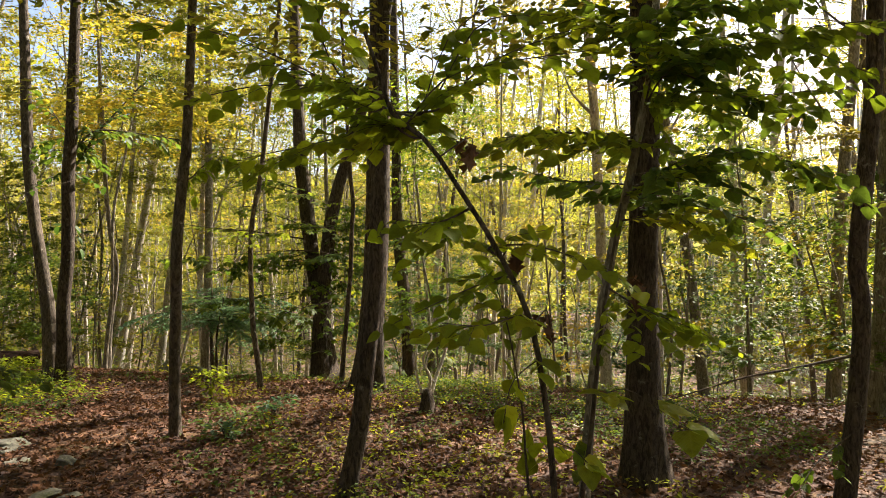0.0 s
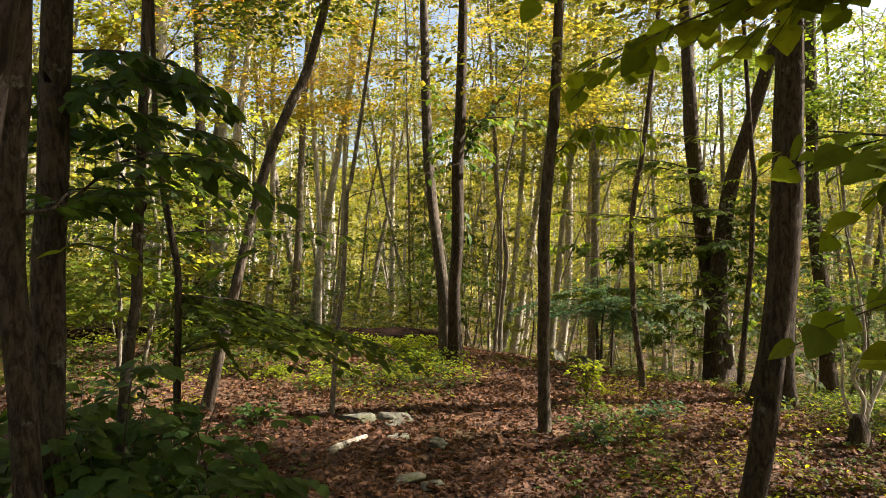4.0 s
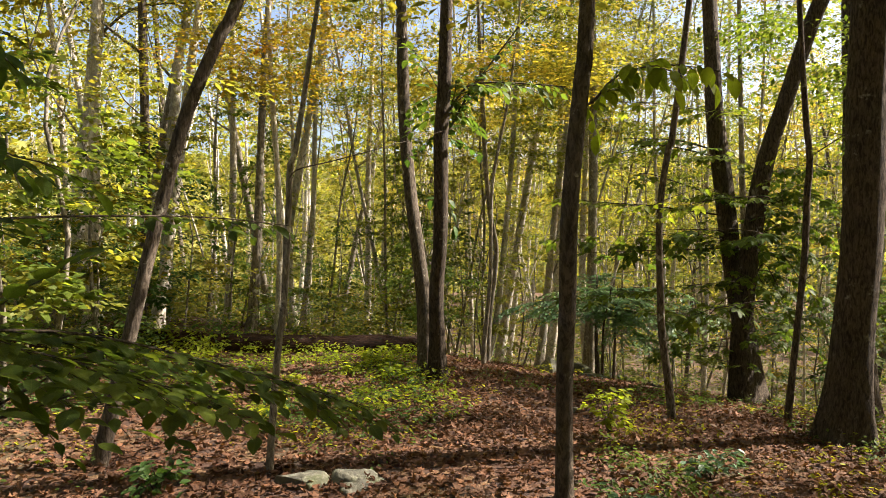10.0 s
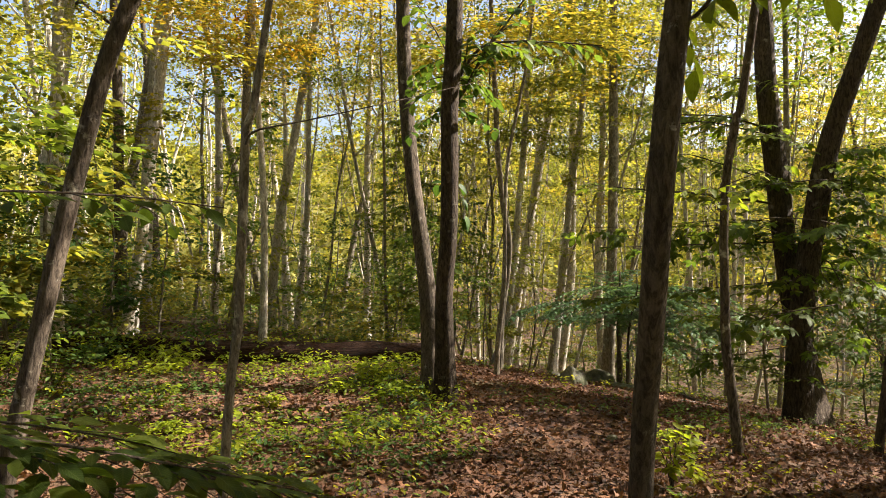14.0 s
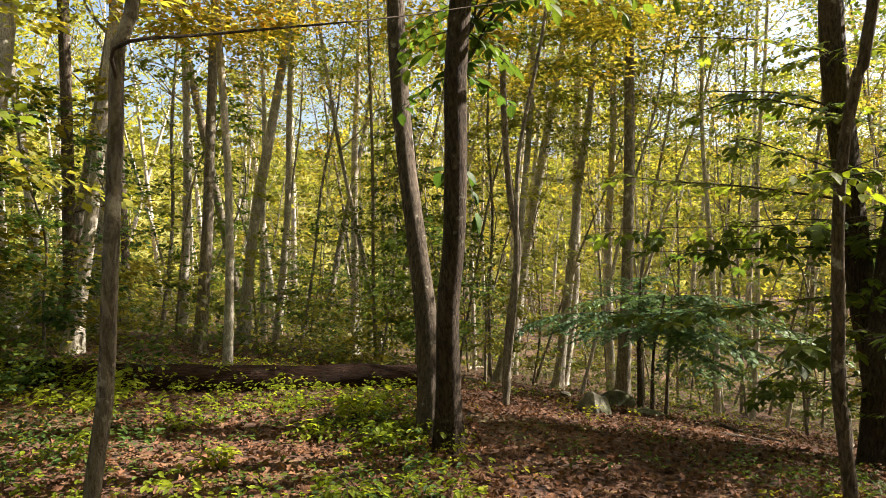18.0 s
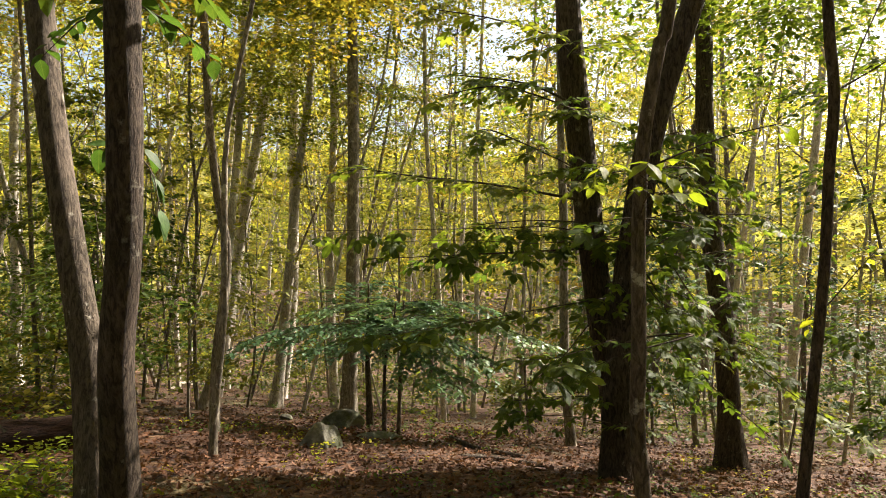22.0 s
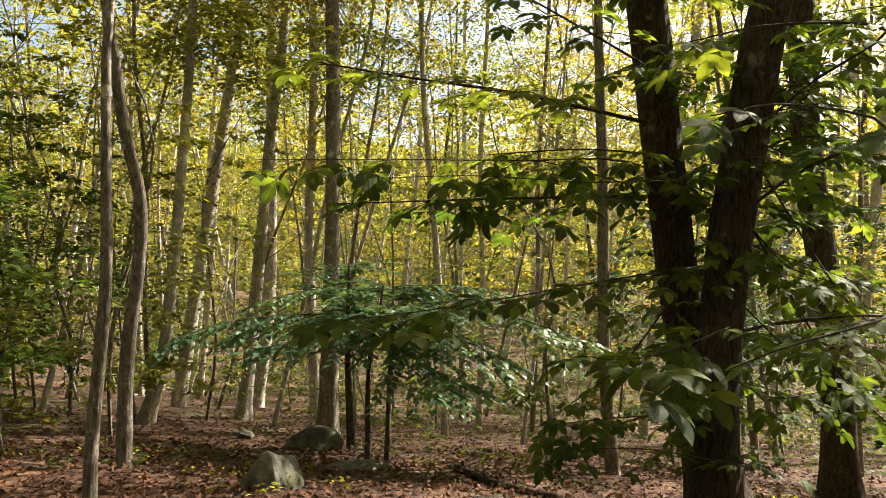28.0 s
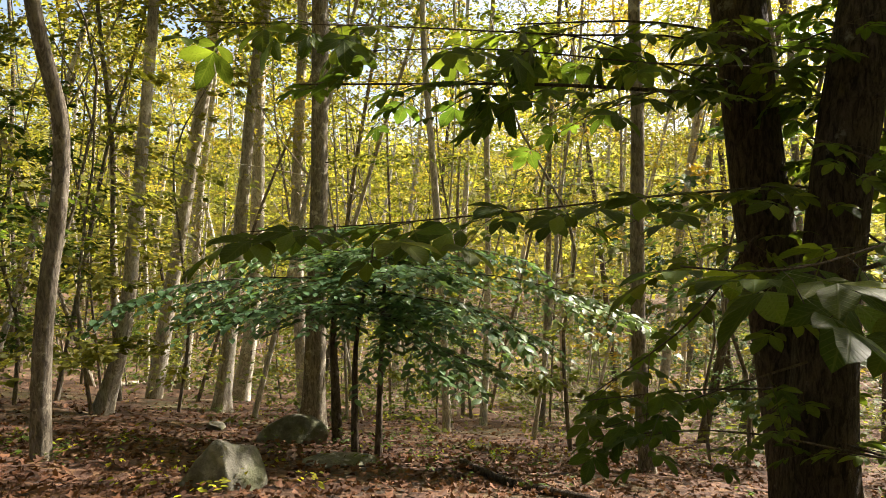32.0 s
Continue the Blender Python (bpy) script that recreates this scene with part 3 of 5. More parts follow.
slanting_tree = grow("tree", (-1.38, 16.67), 0.088, 12.0, [(0.07, 0.00, -0.00), (2.05, 0.21, -0.03), (3.81, 0.53, -0.08), (5.57, 0.85, -0.12), (6.39, 1.01, -0.14)], "slim grey-brown forest tree among leaf litter", BARK_PALE_SUNLIT)
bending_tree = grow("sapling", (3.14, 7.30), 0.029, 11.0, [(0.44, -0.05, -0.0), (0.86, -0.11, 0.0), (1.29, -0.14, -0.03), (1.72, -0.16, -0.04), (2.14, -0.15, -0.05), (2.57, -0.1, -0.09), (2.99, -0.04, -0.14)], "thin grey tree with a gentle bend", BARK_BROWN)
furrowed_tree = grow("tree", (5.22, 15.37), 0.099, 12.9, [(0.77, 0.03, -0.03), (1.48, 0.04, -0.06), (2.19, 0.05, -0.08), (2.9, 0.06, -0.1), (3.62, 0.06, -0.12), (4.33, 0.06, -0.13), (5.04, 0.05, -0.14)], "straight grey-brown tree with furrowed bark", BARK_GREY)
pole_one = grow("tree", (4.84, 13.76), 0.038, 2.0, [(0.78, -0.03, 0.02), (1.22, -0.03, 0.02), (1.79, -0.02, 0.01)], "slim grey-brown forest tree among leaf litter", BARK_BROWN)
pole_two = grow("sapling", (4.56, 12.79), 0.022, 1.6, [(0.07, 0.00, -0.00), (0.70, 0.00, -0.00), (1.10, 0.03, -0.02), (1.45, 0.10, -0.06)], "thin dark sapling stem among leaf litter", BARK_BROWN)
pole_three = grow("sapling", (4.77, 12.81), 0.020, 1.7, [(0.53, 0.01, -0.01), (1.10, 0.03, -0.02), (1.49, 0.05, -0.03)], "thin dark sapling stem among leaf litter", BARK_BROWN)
slope_tree = grow("tree", (6.01, 21.11), 0.128, 15.0, [(1.24, 0.20, -0.13), (2.79, 0.30, -0.19), (5.44, 0.35, -0.22), (7.54, 0.36, -0.23)], "leaning grey tree with sunlit bark", BARK_PALE_SUNLIT)
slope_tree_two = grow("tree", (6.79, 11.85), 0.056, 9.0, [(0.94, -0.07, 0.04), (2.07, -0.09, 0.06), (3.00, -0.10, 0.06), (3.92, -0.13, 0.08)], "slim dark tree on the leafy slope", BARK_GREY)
ridged_tree = grow("tree", (7.46, 9.98), 0.110, 13.9, [(0.7, -0.01, 0.02), (1.51, -0.03, 0.08), (2.33, -0.06, 0.19), (3.15, -0.08, 0.29), (3.96, -0.09, 0.33), (4.78, -0.08, 0.35), (5.59, -0.09, 0.37)], "dark tree with deeply ridged bark", BARK_DARK, SHADE_SKIRT)
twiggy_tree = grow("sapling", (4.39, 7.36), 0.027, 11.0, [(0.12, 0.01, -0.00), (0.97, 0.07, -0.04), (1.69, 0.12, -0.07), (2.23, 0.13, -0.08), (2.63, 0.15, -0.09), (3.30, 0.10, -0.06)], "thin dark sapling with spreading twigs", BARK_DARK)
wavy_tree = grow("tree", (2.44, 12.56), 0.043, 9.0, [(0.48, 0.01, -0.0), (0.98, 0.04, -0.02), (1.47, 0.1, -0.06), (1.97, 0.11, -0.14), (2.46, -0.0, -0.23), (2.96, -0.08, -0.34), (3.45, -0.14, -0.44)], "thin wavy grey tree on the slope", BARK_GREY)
sunlit_tree = grow("tree", (3.15, 16.08), 0.066, 9.9, [(0.09, 0.01, -0.01), (0.84, 0.19, -0.12), (1.74, 0.28, -0.18), (2.94, 0.38, -0.24), (4.42, 0.49, -0.31)], "slim grey-brown forest tree among leaf litter", BARK_PALE_SUNLIT)
distant_tree = grow("tree", (7.39, 32.77), 0.144, 15.0, [(2.27, 0.18, -0.11), (4.39, 0.30, -0.19), (7.65, 0.56, -0.36), (12.02, 0.87, -0.55)], "slim grey-brown forest tree among leaf litter", BARK_PALE_SUNLIT)
slope_tree_three = grow("tree", (4.81, 17.67), 0.087, 11.8, [(0.10, 0.01, -0.00), (1.63, 0.15, -0.09), (3.37, 0.29, -0.18), (4.44, 0.38, -0.24), (6.06, 0.57, -0.36), (7.66, 0.62, -0.39)], "slim grey-brown forest tree among leaf litter", BARK_PALE_SUNLIT)
thin_tree = grow("sapling", (2.07, 11.12), 0.028, 5.5, [(0.44, 0.02, -0.01), (1.22, 0.09, -0.06), (1.95, 0.10, -0.06), (2.72, 0.12, -0.08), (3.49, 0.25, -0.16), (4.00, 0.34, -0.22)], "thin dark sapling stem among leaf litter", BARK_GREY)
twin = grow("tree", (5.40, 9.60), 0.126, 13.0, [(0.73, 0.05, 0.19), (1.55, -0.05, 0.3), (2.37, -0.14, 0.36), (3.18, -0.22, 0.4), (4.0, -0.3, 0.45), (4.82, -0.33, 0.48), (5.64, -0.35, 0.52)], "double-stemmed dark tree with flared foot on the slope")
second_stem(twin, 0.122, 12.0, [(0.73, -0.22, -0.1), (1.55, -0.19, -0.14), (2.37, -0.12, -0.22), (3.18, -0.04, -0.32), (4.0, 0.13, -0.51), (4.82, 0.3, -0.71), (5.64, 0.48, -0.9)])
grey_edge_tree = grow("tree", (7.96, 1.51), 0.16, 14.0, [(1.5, 0.02, 0.0), (3.2, 0.03, -0.02), (5.0, 0.05, -0.02)], "stout pale grey tree with furrowed bark", BARK_GREY)

# trees further off; the pale bark stands in for sun on their trunks
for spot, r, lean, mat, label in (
    ((7.07, 3.92, -0.22), 0.065, (-0.10, -0.05), BARK_PALE_SUNLIT, "pale straight tree behind the clearing"),
    ((27.22, 15.32, -4.51), 0.065, (0.02, 0.0), BARK_PALE_SUNLIT, "pale straight tree behind the clearing"),
    ((29.44, 14.99, -4.61), 0.06, (0.05, 0.02), BARK_PALE_SUNLIT, "grey straight tree behind the clearing"),
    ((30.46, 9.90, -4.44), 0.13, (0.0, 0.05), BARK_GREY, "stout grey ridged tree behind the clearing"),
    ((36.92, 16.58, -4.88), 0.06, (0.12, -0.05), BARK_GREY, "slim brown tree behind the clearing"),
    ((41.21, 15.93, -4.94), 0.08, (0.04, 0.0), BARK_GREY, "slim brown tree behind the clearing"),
    ((20.01, 27.57, -4.63), 0.08, (-0.06, 0.015), BARK_PALE_SUNLIT, "grey ridged tree behind the stout tree"),
    ((25.79, 27.39, -4.82), 0.05, (0.1, 0.0), BARK_PALE_SUNLIT, "slim grey tree on the slope"),
    ((21.47, 17.79, -4.25), 0.07, (0.02, 0.0), BARK_PALE_SUNLIT, "pale sunlit tree behind the double tree"),
    ((16.36, 19.28, -3.86), 0.055, (0.03, -0.01), BARK_PALE_SUNLIT, "pale sunlit slim tree on the slope"),
    ((15.05, 17.65, -3.50), 0.02, (0.03, -0.01), BARK_PALE_SUNLIT, "pale sunlit pole on the slope"),
    ((8.70, 16.89, -2.27), 0.05, (0.02, 0.0), BARK_PALE_SUNLIT, "slim grey tree on the slope"),
    ((7.14, 15.52, -1.79), 0.045, (-0.05, 0.02), BARK_PALE_SUNLIT, "leaning grey tree on the slope"),
    ((18.27, 25.47, -4.46), 0.08, (0.06, 0.0), BARK_PALE_SUNLIT, "slim grey tree far down the slope"),
    ((12.59, 27.31, -4.13), 0.09, (0.12, 0.0), BARK_PALE_SUNLIT, "pale leaning tree far down the slope"),
    ((18.82, 29.64, -4.65), 0.1, (0.16, -0.05), BARK_PALE_SUNLIT, "pale leaning tree far down the slope"),
    ((5.94, 25.61, -3.02), 0.09, (0.1, 0.0), BARK_PALE_SUNLIT, "grey tree far down the slope"),
    ((5.54, 28.28, -3.33), 0.06, (0.0, 0.03), BARK_PALE_SUNLIT, "pale slim tree far down the slope"),
    ((19.01, 23.88, -4.42), 0.06, (0.02, 0.0), BARK_PALE_SUNLIT, "pale slim tree down the slope"),
    ((0.70, 21.60, -1.50), 0.09, (0.02, 0.0), BARK_PALE_SUNLIT, "pale sunlit tree beyond the log"),
    ((1.65, 31.93, -3.15), 0.08, (0.04, 0.0), BARK_PALE_SUNLIT, "pale sunlit tree beyond the log"),
    ((-3.19, 13.64, -0.05), 0.08, (0.14, 0.0), BARK_PALE_SUNLIT, "grey leaning tree beyond the log"),
    ((-4.25, 13.66, -0.02), 0.09, (0.03, 0.0), BARK_PALE_SUNLIT, "pale sunlit tree beyond the log"),
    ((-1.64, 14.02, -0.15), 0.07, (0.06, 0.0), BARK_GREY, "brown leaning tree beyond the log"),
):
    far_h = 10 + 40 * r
    grow("tree" if r > 0.03 else "sapling", spot[:2], r, far_h, [(h, lean[0] * h + 0.03 * math.sin(h), lean[1] * h + 0.03 * math.cos(1.3 * h)) for h in (1.5, 3.0, 5.0, 7.0)], label, mat, WIDE_SHADE if spot[0] < 8 and 0 < spot[1] < 5 else THIN)

# ---- the wood all round ----
PATHWAY = [m.translation for _, m in PATH]


def from_path(x, y):
    return min(math.hypot(x - p.x, y - p.y) for p in PATHWAY)


def forest_kind(seed, r, height, reach, sprays, mat, low, slant=0.07, leaves=38, leaf=0.165):
    """A far tree to be copied: stem with a fork or two, thin limbs, leafy crown."""
    rnd = np.random.default_rng(seed)
    t = thing("forest_tree", "slim forest tree with sunlit yellow-green autumn leaves", "tree", (0, 0, 0), "trees of the wood")
    lx, ly = rnd.uniform(-slant, slant, 2)
    pts = [(0, 0, -0.3), (0, 0, 0)] + [(lx * h + rnd.normal(0, 0.05), ly * h + rnd.normal(0, 0.05), h) for h in np.linspace(height / 6, height, 6)]
    c = spline(pts, 22)
    pieces = [tube(c, [r * (1.1 - 0.85 * max(0, p[2]) / height) for p in c], 8, rnd, 0.05, 0.5)]
    for _ in range(5):
        i = rnd.integers(8, 19)
        a = rnd.uniform(0, 6.28)
        L = rnd.uniform(0.8, 2.0)
        q = [c[i], c[i] + (0.5 * L * math.cos(a), 0.5 * L * math.sin(a), 0.45 * L), c[i] + (0.8 * L * math.cos(a), 0.8 * L * math.sin(a), L * 1.15)]
        pieces.append(tube(spline(q, 5), np.linspace(r * 0.35, 0.006, 5), 5, rnd))
    for _ in range(11):
        i = rnd.integers(4, 18)
        a = rnd.uniform(0, 6.28)
        L = rnd.uniform(0.5, 1.7)
        out, rise = np.array((math.cos(a), math.sin(a), 0.0)), rnd.uniform(0.0, 0.6)
        q = [c[i], c[i] + out * 0.4 * L + (0, 0, rise * 0.5 * L), c[i] + out * L + (*rnd.normal(0, 0.08, 2), rise * L - 0.05)]
        pieces.append(tube(spline(q, 5), np.linspace(min(0.014, r * 0.25), 0.003, 5), 4, rnd))
    v, f = merge(pieces)
    part("trunk", mesh_of("trunk", v, f, mat), t)
    tagged(part("crown", leaves_mesh("crown", clump_sets(rnd, low, height + 0.5, reach, sprays, leaves, leaf, (lx, ly), 0.52), LEAF_FAR, DIAMOND), t), kind="stuff")
    return t


def forest_kinds(seed, leaves, leaf):
    tall = [forest_kind(seed + i, 0.04 + 0.015 * (i % 5), 12 + 1.7 * (i % 5), 2.1 + 0.25 * (i % 4), 33 + i, (BARK_PALE_SUNLIT, BARK_GREY, BARK_PALE_SUNLIT, BARK_BROWN)[i % 4], 2.4 + 0.9 * (i % 4), 0.08, leaves, leaf) for i in range(10)]
    slim = [forest_kind(seed + 40 + i, 0.02 + 0.006 * i, 8 + 1.2 * i, 1.4, 18 + 3 * i, (BARK_PALE_SUNLIT, BARK_GREY)[i % 2], 3.8, 0.16, leaves, leaf) for i in range(4)]
    return tall + slim


KINDS = forest_kinds(100, 84, 0.086) + forest_kinds(200, 46, 0.12)


def sapling_kind(seed, height, reach, sprays, mat):
    rnd = np.random.default_rng(seed)
    t = thing("forest_sapling", "young understorey tree with tiers of green leaves", "sapling", (0, 0, 0), "saplings of the wood")
    pts = [(0, 0, -0.2)] + [(rnd.normal(0, 0.06) * h, rnd.normal(0, 0.06) * h, h) for h in np.linspace(height / 4, height, 4)]
    c = spline(pts, 12)
    v, f = tube(c, np.linspace(0.022, 0.005, 12), 6, rnd, 0.05)
    part("stem", mesh_of("stem", v, f, BARK_GREY), t)
    tagged(part("crown", leaves_mesh("crown", crown_sets(rnd, 0.6, height, reach, sprays, 42, 0.085, (0, 0), 0.5), mat, DIAMOND), t), kind="stuff")
    return t


SAPS = [sapling_kind(300 + i, 2.4 + 0.8 * (i % 4), 1.15 + 0.2 * (i % 3), 30 + 4 * i, (LEAF_MID, LEAF_GREEN, LEAF_FAR, LEAF_MID)[i % 4]) for i in range(8)]
rng = np.random.default_rng(5)


def settle_copy(kinds, done, k, x, y, s):
    m = pose(x, y, floor_z(x, y), rng.normal(0, 6), rng.normal(0, 6), rng.uniform(0, 360)) @ Matrix.Scale(s, 4)
    if k not in done:
        done.add(k)
        kinds[k].matrix_world = m
    else:
        copy_thing(kinds[k], m).matrix_world = m


def scatter(kinds, count, gap, near, far, clear):
    """Copies of the kinds over the wood, clear of the path and of each other."""
    placed, tries, done = [], 0, set()
    while len(placed) < count and tries < 60000:
        tries += 1
        x, y = rng.uniform(-36, 46), rng.uniform(-22, 54)
        d = from_path(x, y)
        ahead = y > -3 + 0.1 * x and x < 30
        side = x > 4.5 and y < 5.5
        if d < (5.5 if side else clear if ahead else near) or d > far or in_gap(x, y):
            continue
        if any((x - a) ** 2 + (y - b) ** 2 < gap * gap for a, b in placed) or any((x - a) ** 2 + (y - b) ** 2 < 0.8 for a, b in GROVE):
            continue
        placed.append((x, y))
        half = len(kinds) // 2
        settle_copy(kinds, done, len(placed) % half + (half if d > 21 else 0), x, y, rng.uniform(0.85, 1.2))
    return placed, done


_, wood_begun = scatter(KINDS, 240, 1.2, 3.5, 33, 9.5)
kept = 0
while kept < 9:
    a, d = rng.uniform(radians(45), radians(85)), rng.uniform(9.5, 21)
    x, y = 3.0 + d * math.sin(a), 7.0 + d * math.cos(a)
    if in_gap(x, y) or min(math.hypot(x - p, y - q) for p, q in GROVE) < 1.0:
        continue
    GROVE.append((x, y))
    kept += 1
    settle_copy(KINDS, wood_begun, kept % 14, x, y, rng.uniform(0.8, 1.1))
# Made-up trees, set sunward to shade the double tree's boughs and the left ground.
for x, y, k, s in ((10.2, 10.2, 0, 0.62), (11.2, 11.7, 5, 0.66), (12.4, 10.3, 6, 0.68), (10.8, 8.7, 7, 0.66), (9.0, 7.4, 11, 0.8), (8.3, 8.1, 6, 0.62), (9.4, 9.1, 5, 0.6), (7.9, 5.4, 4, 0.8), (9.3, 4.6, 9, 0.8)):
    settle_copy(KINDS, wood_begun, k, x, y, s)
kept = 0
while kept < 44:
    a, d = rng.uniform(radians(-24), radians(66)), rng.uniform(6.5, 17)
    x, y = 3.5 + d * math.sin(a), 9.5 + d * math.cos(a)
    if min(math.hypot(x - p, y - q) for p, q in GROVE) < 0.9:
        continue
    GROVE.append((x, y))
    kept += 1
    settle_copy(KINDS, wood_begun, 10 + kept % 4, x, y, rng.uniform(0.9, 1.25))
for x, y, k, s in ((-3.4, 19.5, 5, 1.1), (-6.0, 20.0, 8, 1.15), (-1.0, 19.0, 2, 1.05), (-8.6, 19.0, 4, 1.15), (1.4, 20.5, 6, 1.1), (-5.2, 23.5, 3, 1.2), (-2.2, 24.0, 9, 1.2), (-9.5, 22.5, 1, 1.2), (11.5, 1.2, 0, 1), (13.6, 3.2, 3, 1), (15.5, 1.0, 6, 1), (12.4, 5.6, 8, 0.9), (17.0, 4.6, 2, 1), (14.6, 6.8, 4, 1), (18.5, 7.0, 7, 1), (9.8, 2.9, 9, 0.85), (-6.2, 12.6, 1, 0.9), (-8.0, 10.6, 4, 0.95), (-9.6, 13.4, 7, 1), (-7.2, 15.8, 2, 1), (-11.5, 11.6, 5, 1), (-4.6, 17.2, 9, 1), (-10.4, 17.4, 3, 1), (-12.8, 15.0, 6, 1)):
    settle_copy(KINDS, wood_begun, k, x, y, s)
_, begun = scatter(SAPS, 330, 1.0, 3.0, 27, 7.0)
for x, y, k in ((-4.2, 9, 0), (-5.5, 11.5, 2), (-3.4, 11.2, 1), (-6.5, 8, 4), (-2.6, 13, 6), (-7.5, 14, 0), (-0.2, 17, 5), (9, 14, 2), (10, 12, 1), (10.5, 9, 0), (9, 6.4, 5), (8, 4.2, 3), (11, 2.5, 0), (7.4, 1.6, 5), (6.5, 7.8, 7), (1.8, 16.5, 3), (8.2, 17.5, 0), (-8.5, 10, 2), (-9, 6.5, 4), (-7, 11.5, 6), (-10, 13, 0), (-5, 14.5, 5), (-2, 15.5, 2), (12, 6, 4), (13, 10, 6), (11.5, 14, 5), (12.5, 3, 2), (9.5, 0, 6), (-11, 10, 2), (-12, 14, 0), (10, 7.5, 2), (9.2, 10.4, 5), (11, 5, 1), (8.6, 12.6, 1), (-9.5, 16, 4)):
    settle_copy(SAPS, begun, k, x, y, 0.9)
for (x, y, _), k, s in (((1.67, 13.47, 0.60), 4, 1.0), ((2.56, 14.33, 0.42), 2, 1.0), ((2.34, 16.60, 0.15), 1, 1.1), ((1.55, 15.13, 0.29), 6, 1.1), ((3.04, 15.96, 0.05), 2, 1.0), ((4.14, 17.24, -0.08), 2, 1.1), ((-4.11, 10.95, 0.20), 1, 1.0), ((-3.01, 12.31, -0.03), 5, 1.0), ((-4.49, 9.99, 0.35), 2, 1.0), ((-3.06, 8.78, 0.78), 2, 1.5), ((-3.43, 11.35, 0.49), 6, 1.5), ((-3.04, 7.76, 0.90), 4, 1.4), ((-3.99, 11.59, 0.55), 2, 1.5), ((7.14, 3.83, 0.56), 2, 1.0), ((9.44, 3.93, 0.36), 3, 1.1), ((9.32, 2.75, 0.49), 6, 1.0), ((10.28, 5.18, 0.17), 5, 1.2), ((11.94, 3.24, 0.23), 4, 1.2), ((12.43, 4.76, 0.04), 2, 1.2)):
    settle_copy(SAPS, begun, k, x, y, s)


def far_woods():
    """The wood beyond, too far to tell its trees apart: leaves and stems."""
    rnd = np.random.default_rng(8)
    sets = []
    for _ in range(4400):
        a, d = rnd.uniform(0, 2 * math.pi), rnd.uniform(32, 48)
        x, y = 3 + d * math.sin(a), 8 + d * math.cos(a)
        sets.append(clump(rnd, (x, y, ground_z(x, y) + 0.5 + 17 * rnd.uniform(0, 1) ** 0.95), rnd.uniform(0.7, 1.5), 30, 0.26))
    n = 150000
    a = rnd.uniform(0, 2 * math.pi, n)
    d = rnd.uniform(48, 74, n)
    x, y = 3 + d * np.sin(a), 8 + d * np.cos(a)
    low = np.array([ground_z(p, q) for p, q in zip(x, y)])
    h = rnd.uniform(0, 1, n) ** 0.8 * (19 + 3.5 * np.sin(a * 9) + 2.5 * np.sin(a * 23))
    pos = np.stack([x, y, low + h], 1)
    way = rnd.normal(0, 1, (n, 3)) * (1, 1, 0.5)
    up = rnd.normal(0, 0.6, (n, 3)) + (0, 0, 1)
    ob = new("far_woods", leaves_mesh("far_woods", sets + [(pos, way, up, rnd.uniform(0.35, 0.8, n))], LEAF_FAR, DIAMOND))
    tagged(ob, "distant autumn wood of yellow-green trees", "woods", kind="stuff")
    pieces = []
    for _ in range(300):
        a, d = rnd.uniform(0, 2 * math.pi), rnd.uniform(33, 60)
        p = np.array((3 + d * math.sin(a), 8 + d * math.cos(a), 0))
        p[2] = ground_z(p[0], p[1]) - 0.3
        lean = np.array((*rnd.normal(0, 0.09, 2), 1.0))
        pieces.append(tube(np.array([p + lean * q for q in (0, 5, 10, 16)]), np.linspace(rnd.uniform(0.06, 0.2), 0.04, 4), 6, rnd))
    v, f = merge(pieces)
    # The distant trunks' sunlight is part of their pale bark colour.
    tagged(new("far_trunks", mesh_of("far_trunks", v, f, BARK_PALE_SUNLIT)), "distant grey trunks of the wood", "woods", kind="stuff")


far_woods()


def hillside():
    """The wooded skyline past the last trees that can be told apart."""
    m, nt, bs = material("distant_foliage", 0.8)
    co = nt.nodes.new("ShaderNodeTexCoord").outputs["Object"]
    c = ramp(nt, noise_of(nt, co, 0.9, 8, 0.75), [(0.3, (0.10, 0.11, 0.03)), (0.45, (0.26, 0.27, 0.06)), (0.58, (0.46, 0.41, 0.09)), (0.72, (0.62, 0.50, 0.13))])
    nt.links.new(c, bs.inputs["Base Color"])
    tr = nt.nodes.new("ShaderNodeBsdfTranslucent")
    nt.links.new(c, tr.inputs["Color"])
    mx = nt.nodes.new("ShaderNodeMixShader")
    mx.inputs["Fac"].default_value = 0.55
    nt.links.new(bs.outputs[0], mx.inputs[1])
    nt.links.new(tr.outputs[0], mx.inputs[2])
    nt.links.new(mx.outputs[0], nt.nodes["Material Output"].inputs["Surface"])
    verts, faces, n, rows = [], [], 480, 14
    for i in range(n):
        a = 2 * math.pi * i / n
        top = 17 + 2.2 * noise.noise((math.cos(a) * 9, math.sin(a) * 9, 1)) + 1.8 * noise.noise((math.cos(a) * 40, math.sin(a) * 40, 2))
        for j in range(rows + 1):
            d = 76 + 10 * j / rows + 1.6 * noise.noise((math.cos(a) * 30, math.sin(a) * 30, j * 1.1))
            x, y = 3 + d * math.sin(a), 8 + d * math.cos(a)
            verts.append((x, y, ground_z(x, y) - 0.5 + top * j / rows + 0.5 * noise.noise((x * 0.4, y * 0.4, j))))
    for i in range(n):
        for j in range(rows):
            k = (i + 1) % n
            faces.append((i * (rows + 1) + j, k * (rows + 1) + j, k * (rows + 1) + j + 1, i * (rows + 1) + j + 1))
    tagged(new("backdrop", mesh_of("backdrop", verts, faces, m, False)), "distant wooded hillside in autumn colours", "hillside", kind="structure")


hillside()


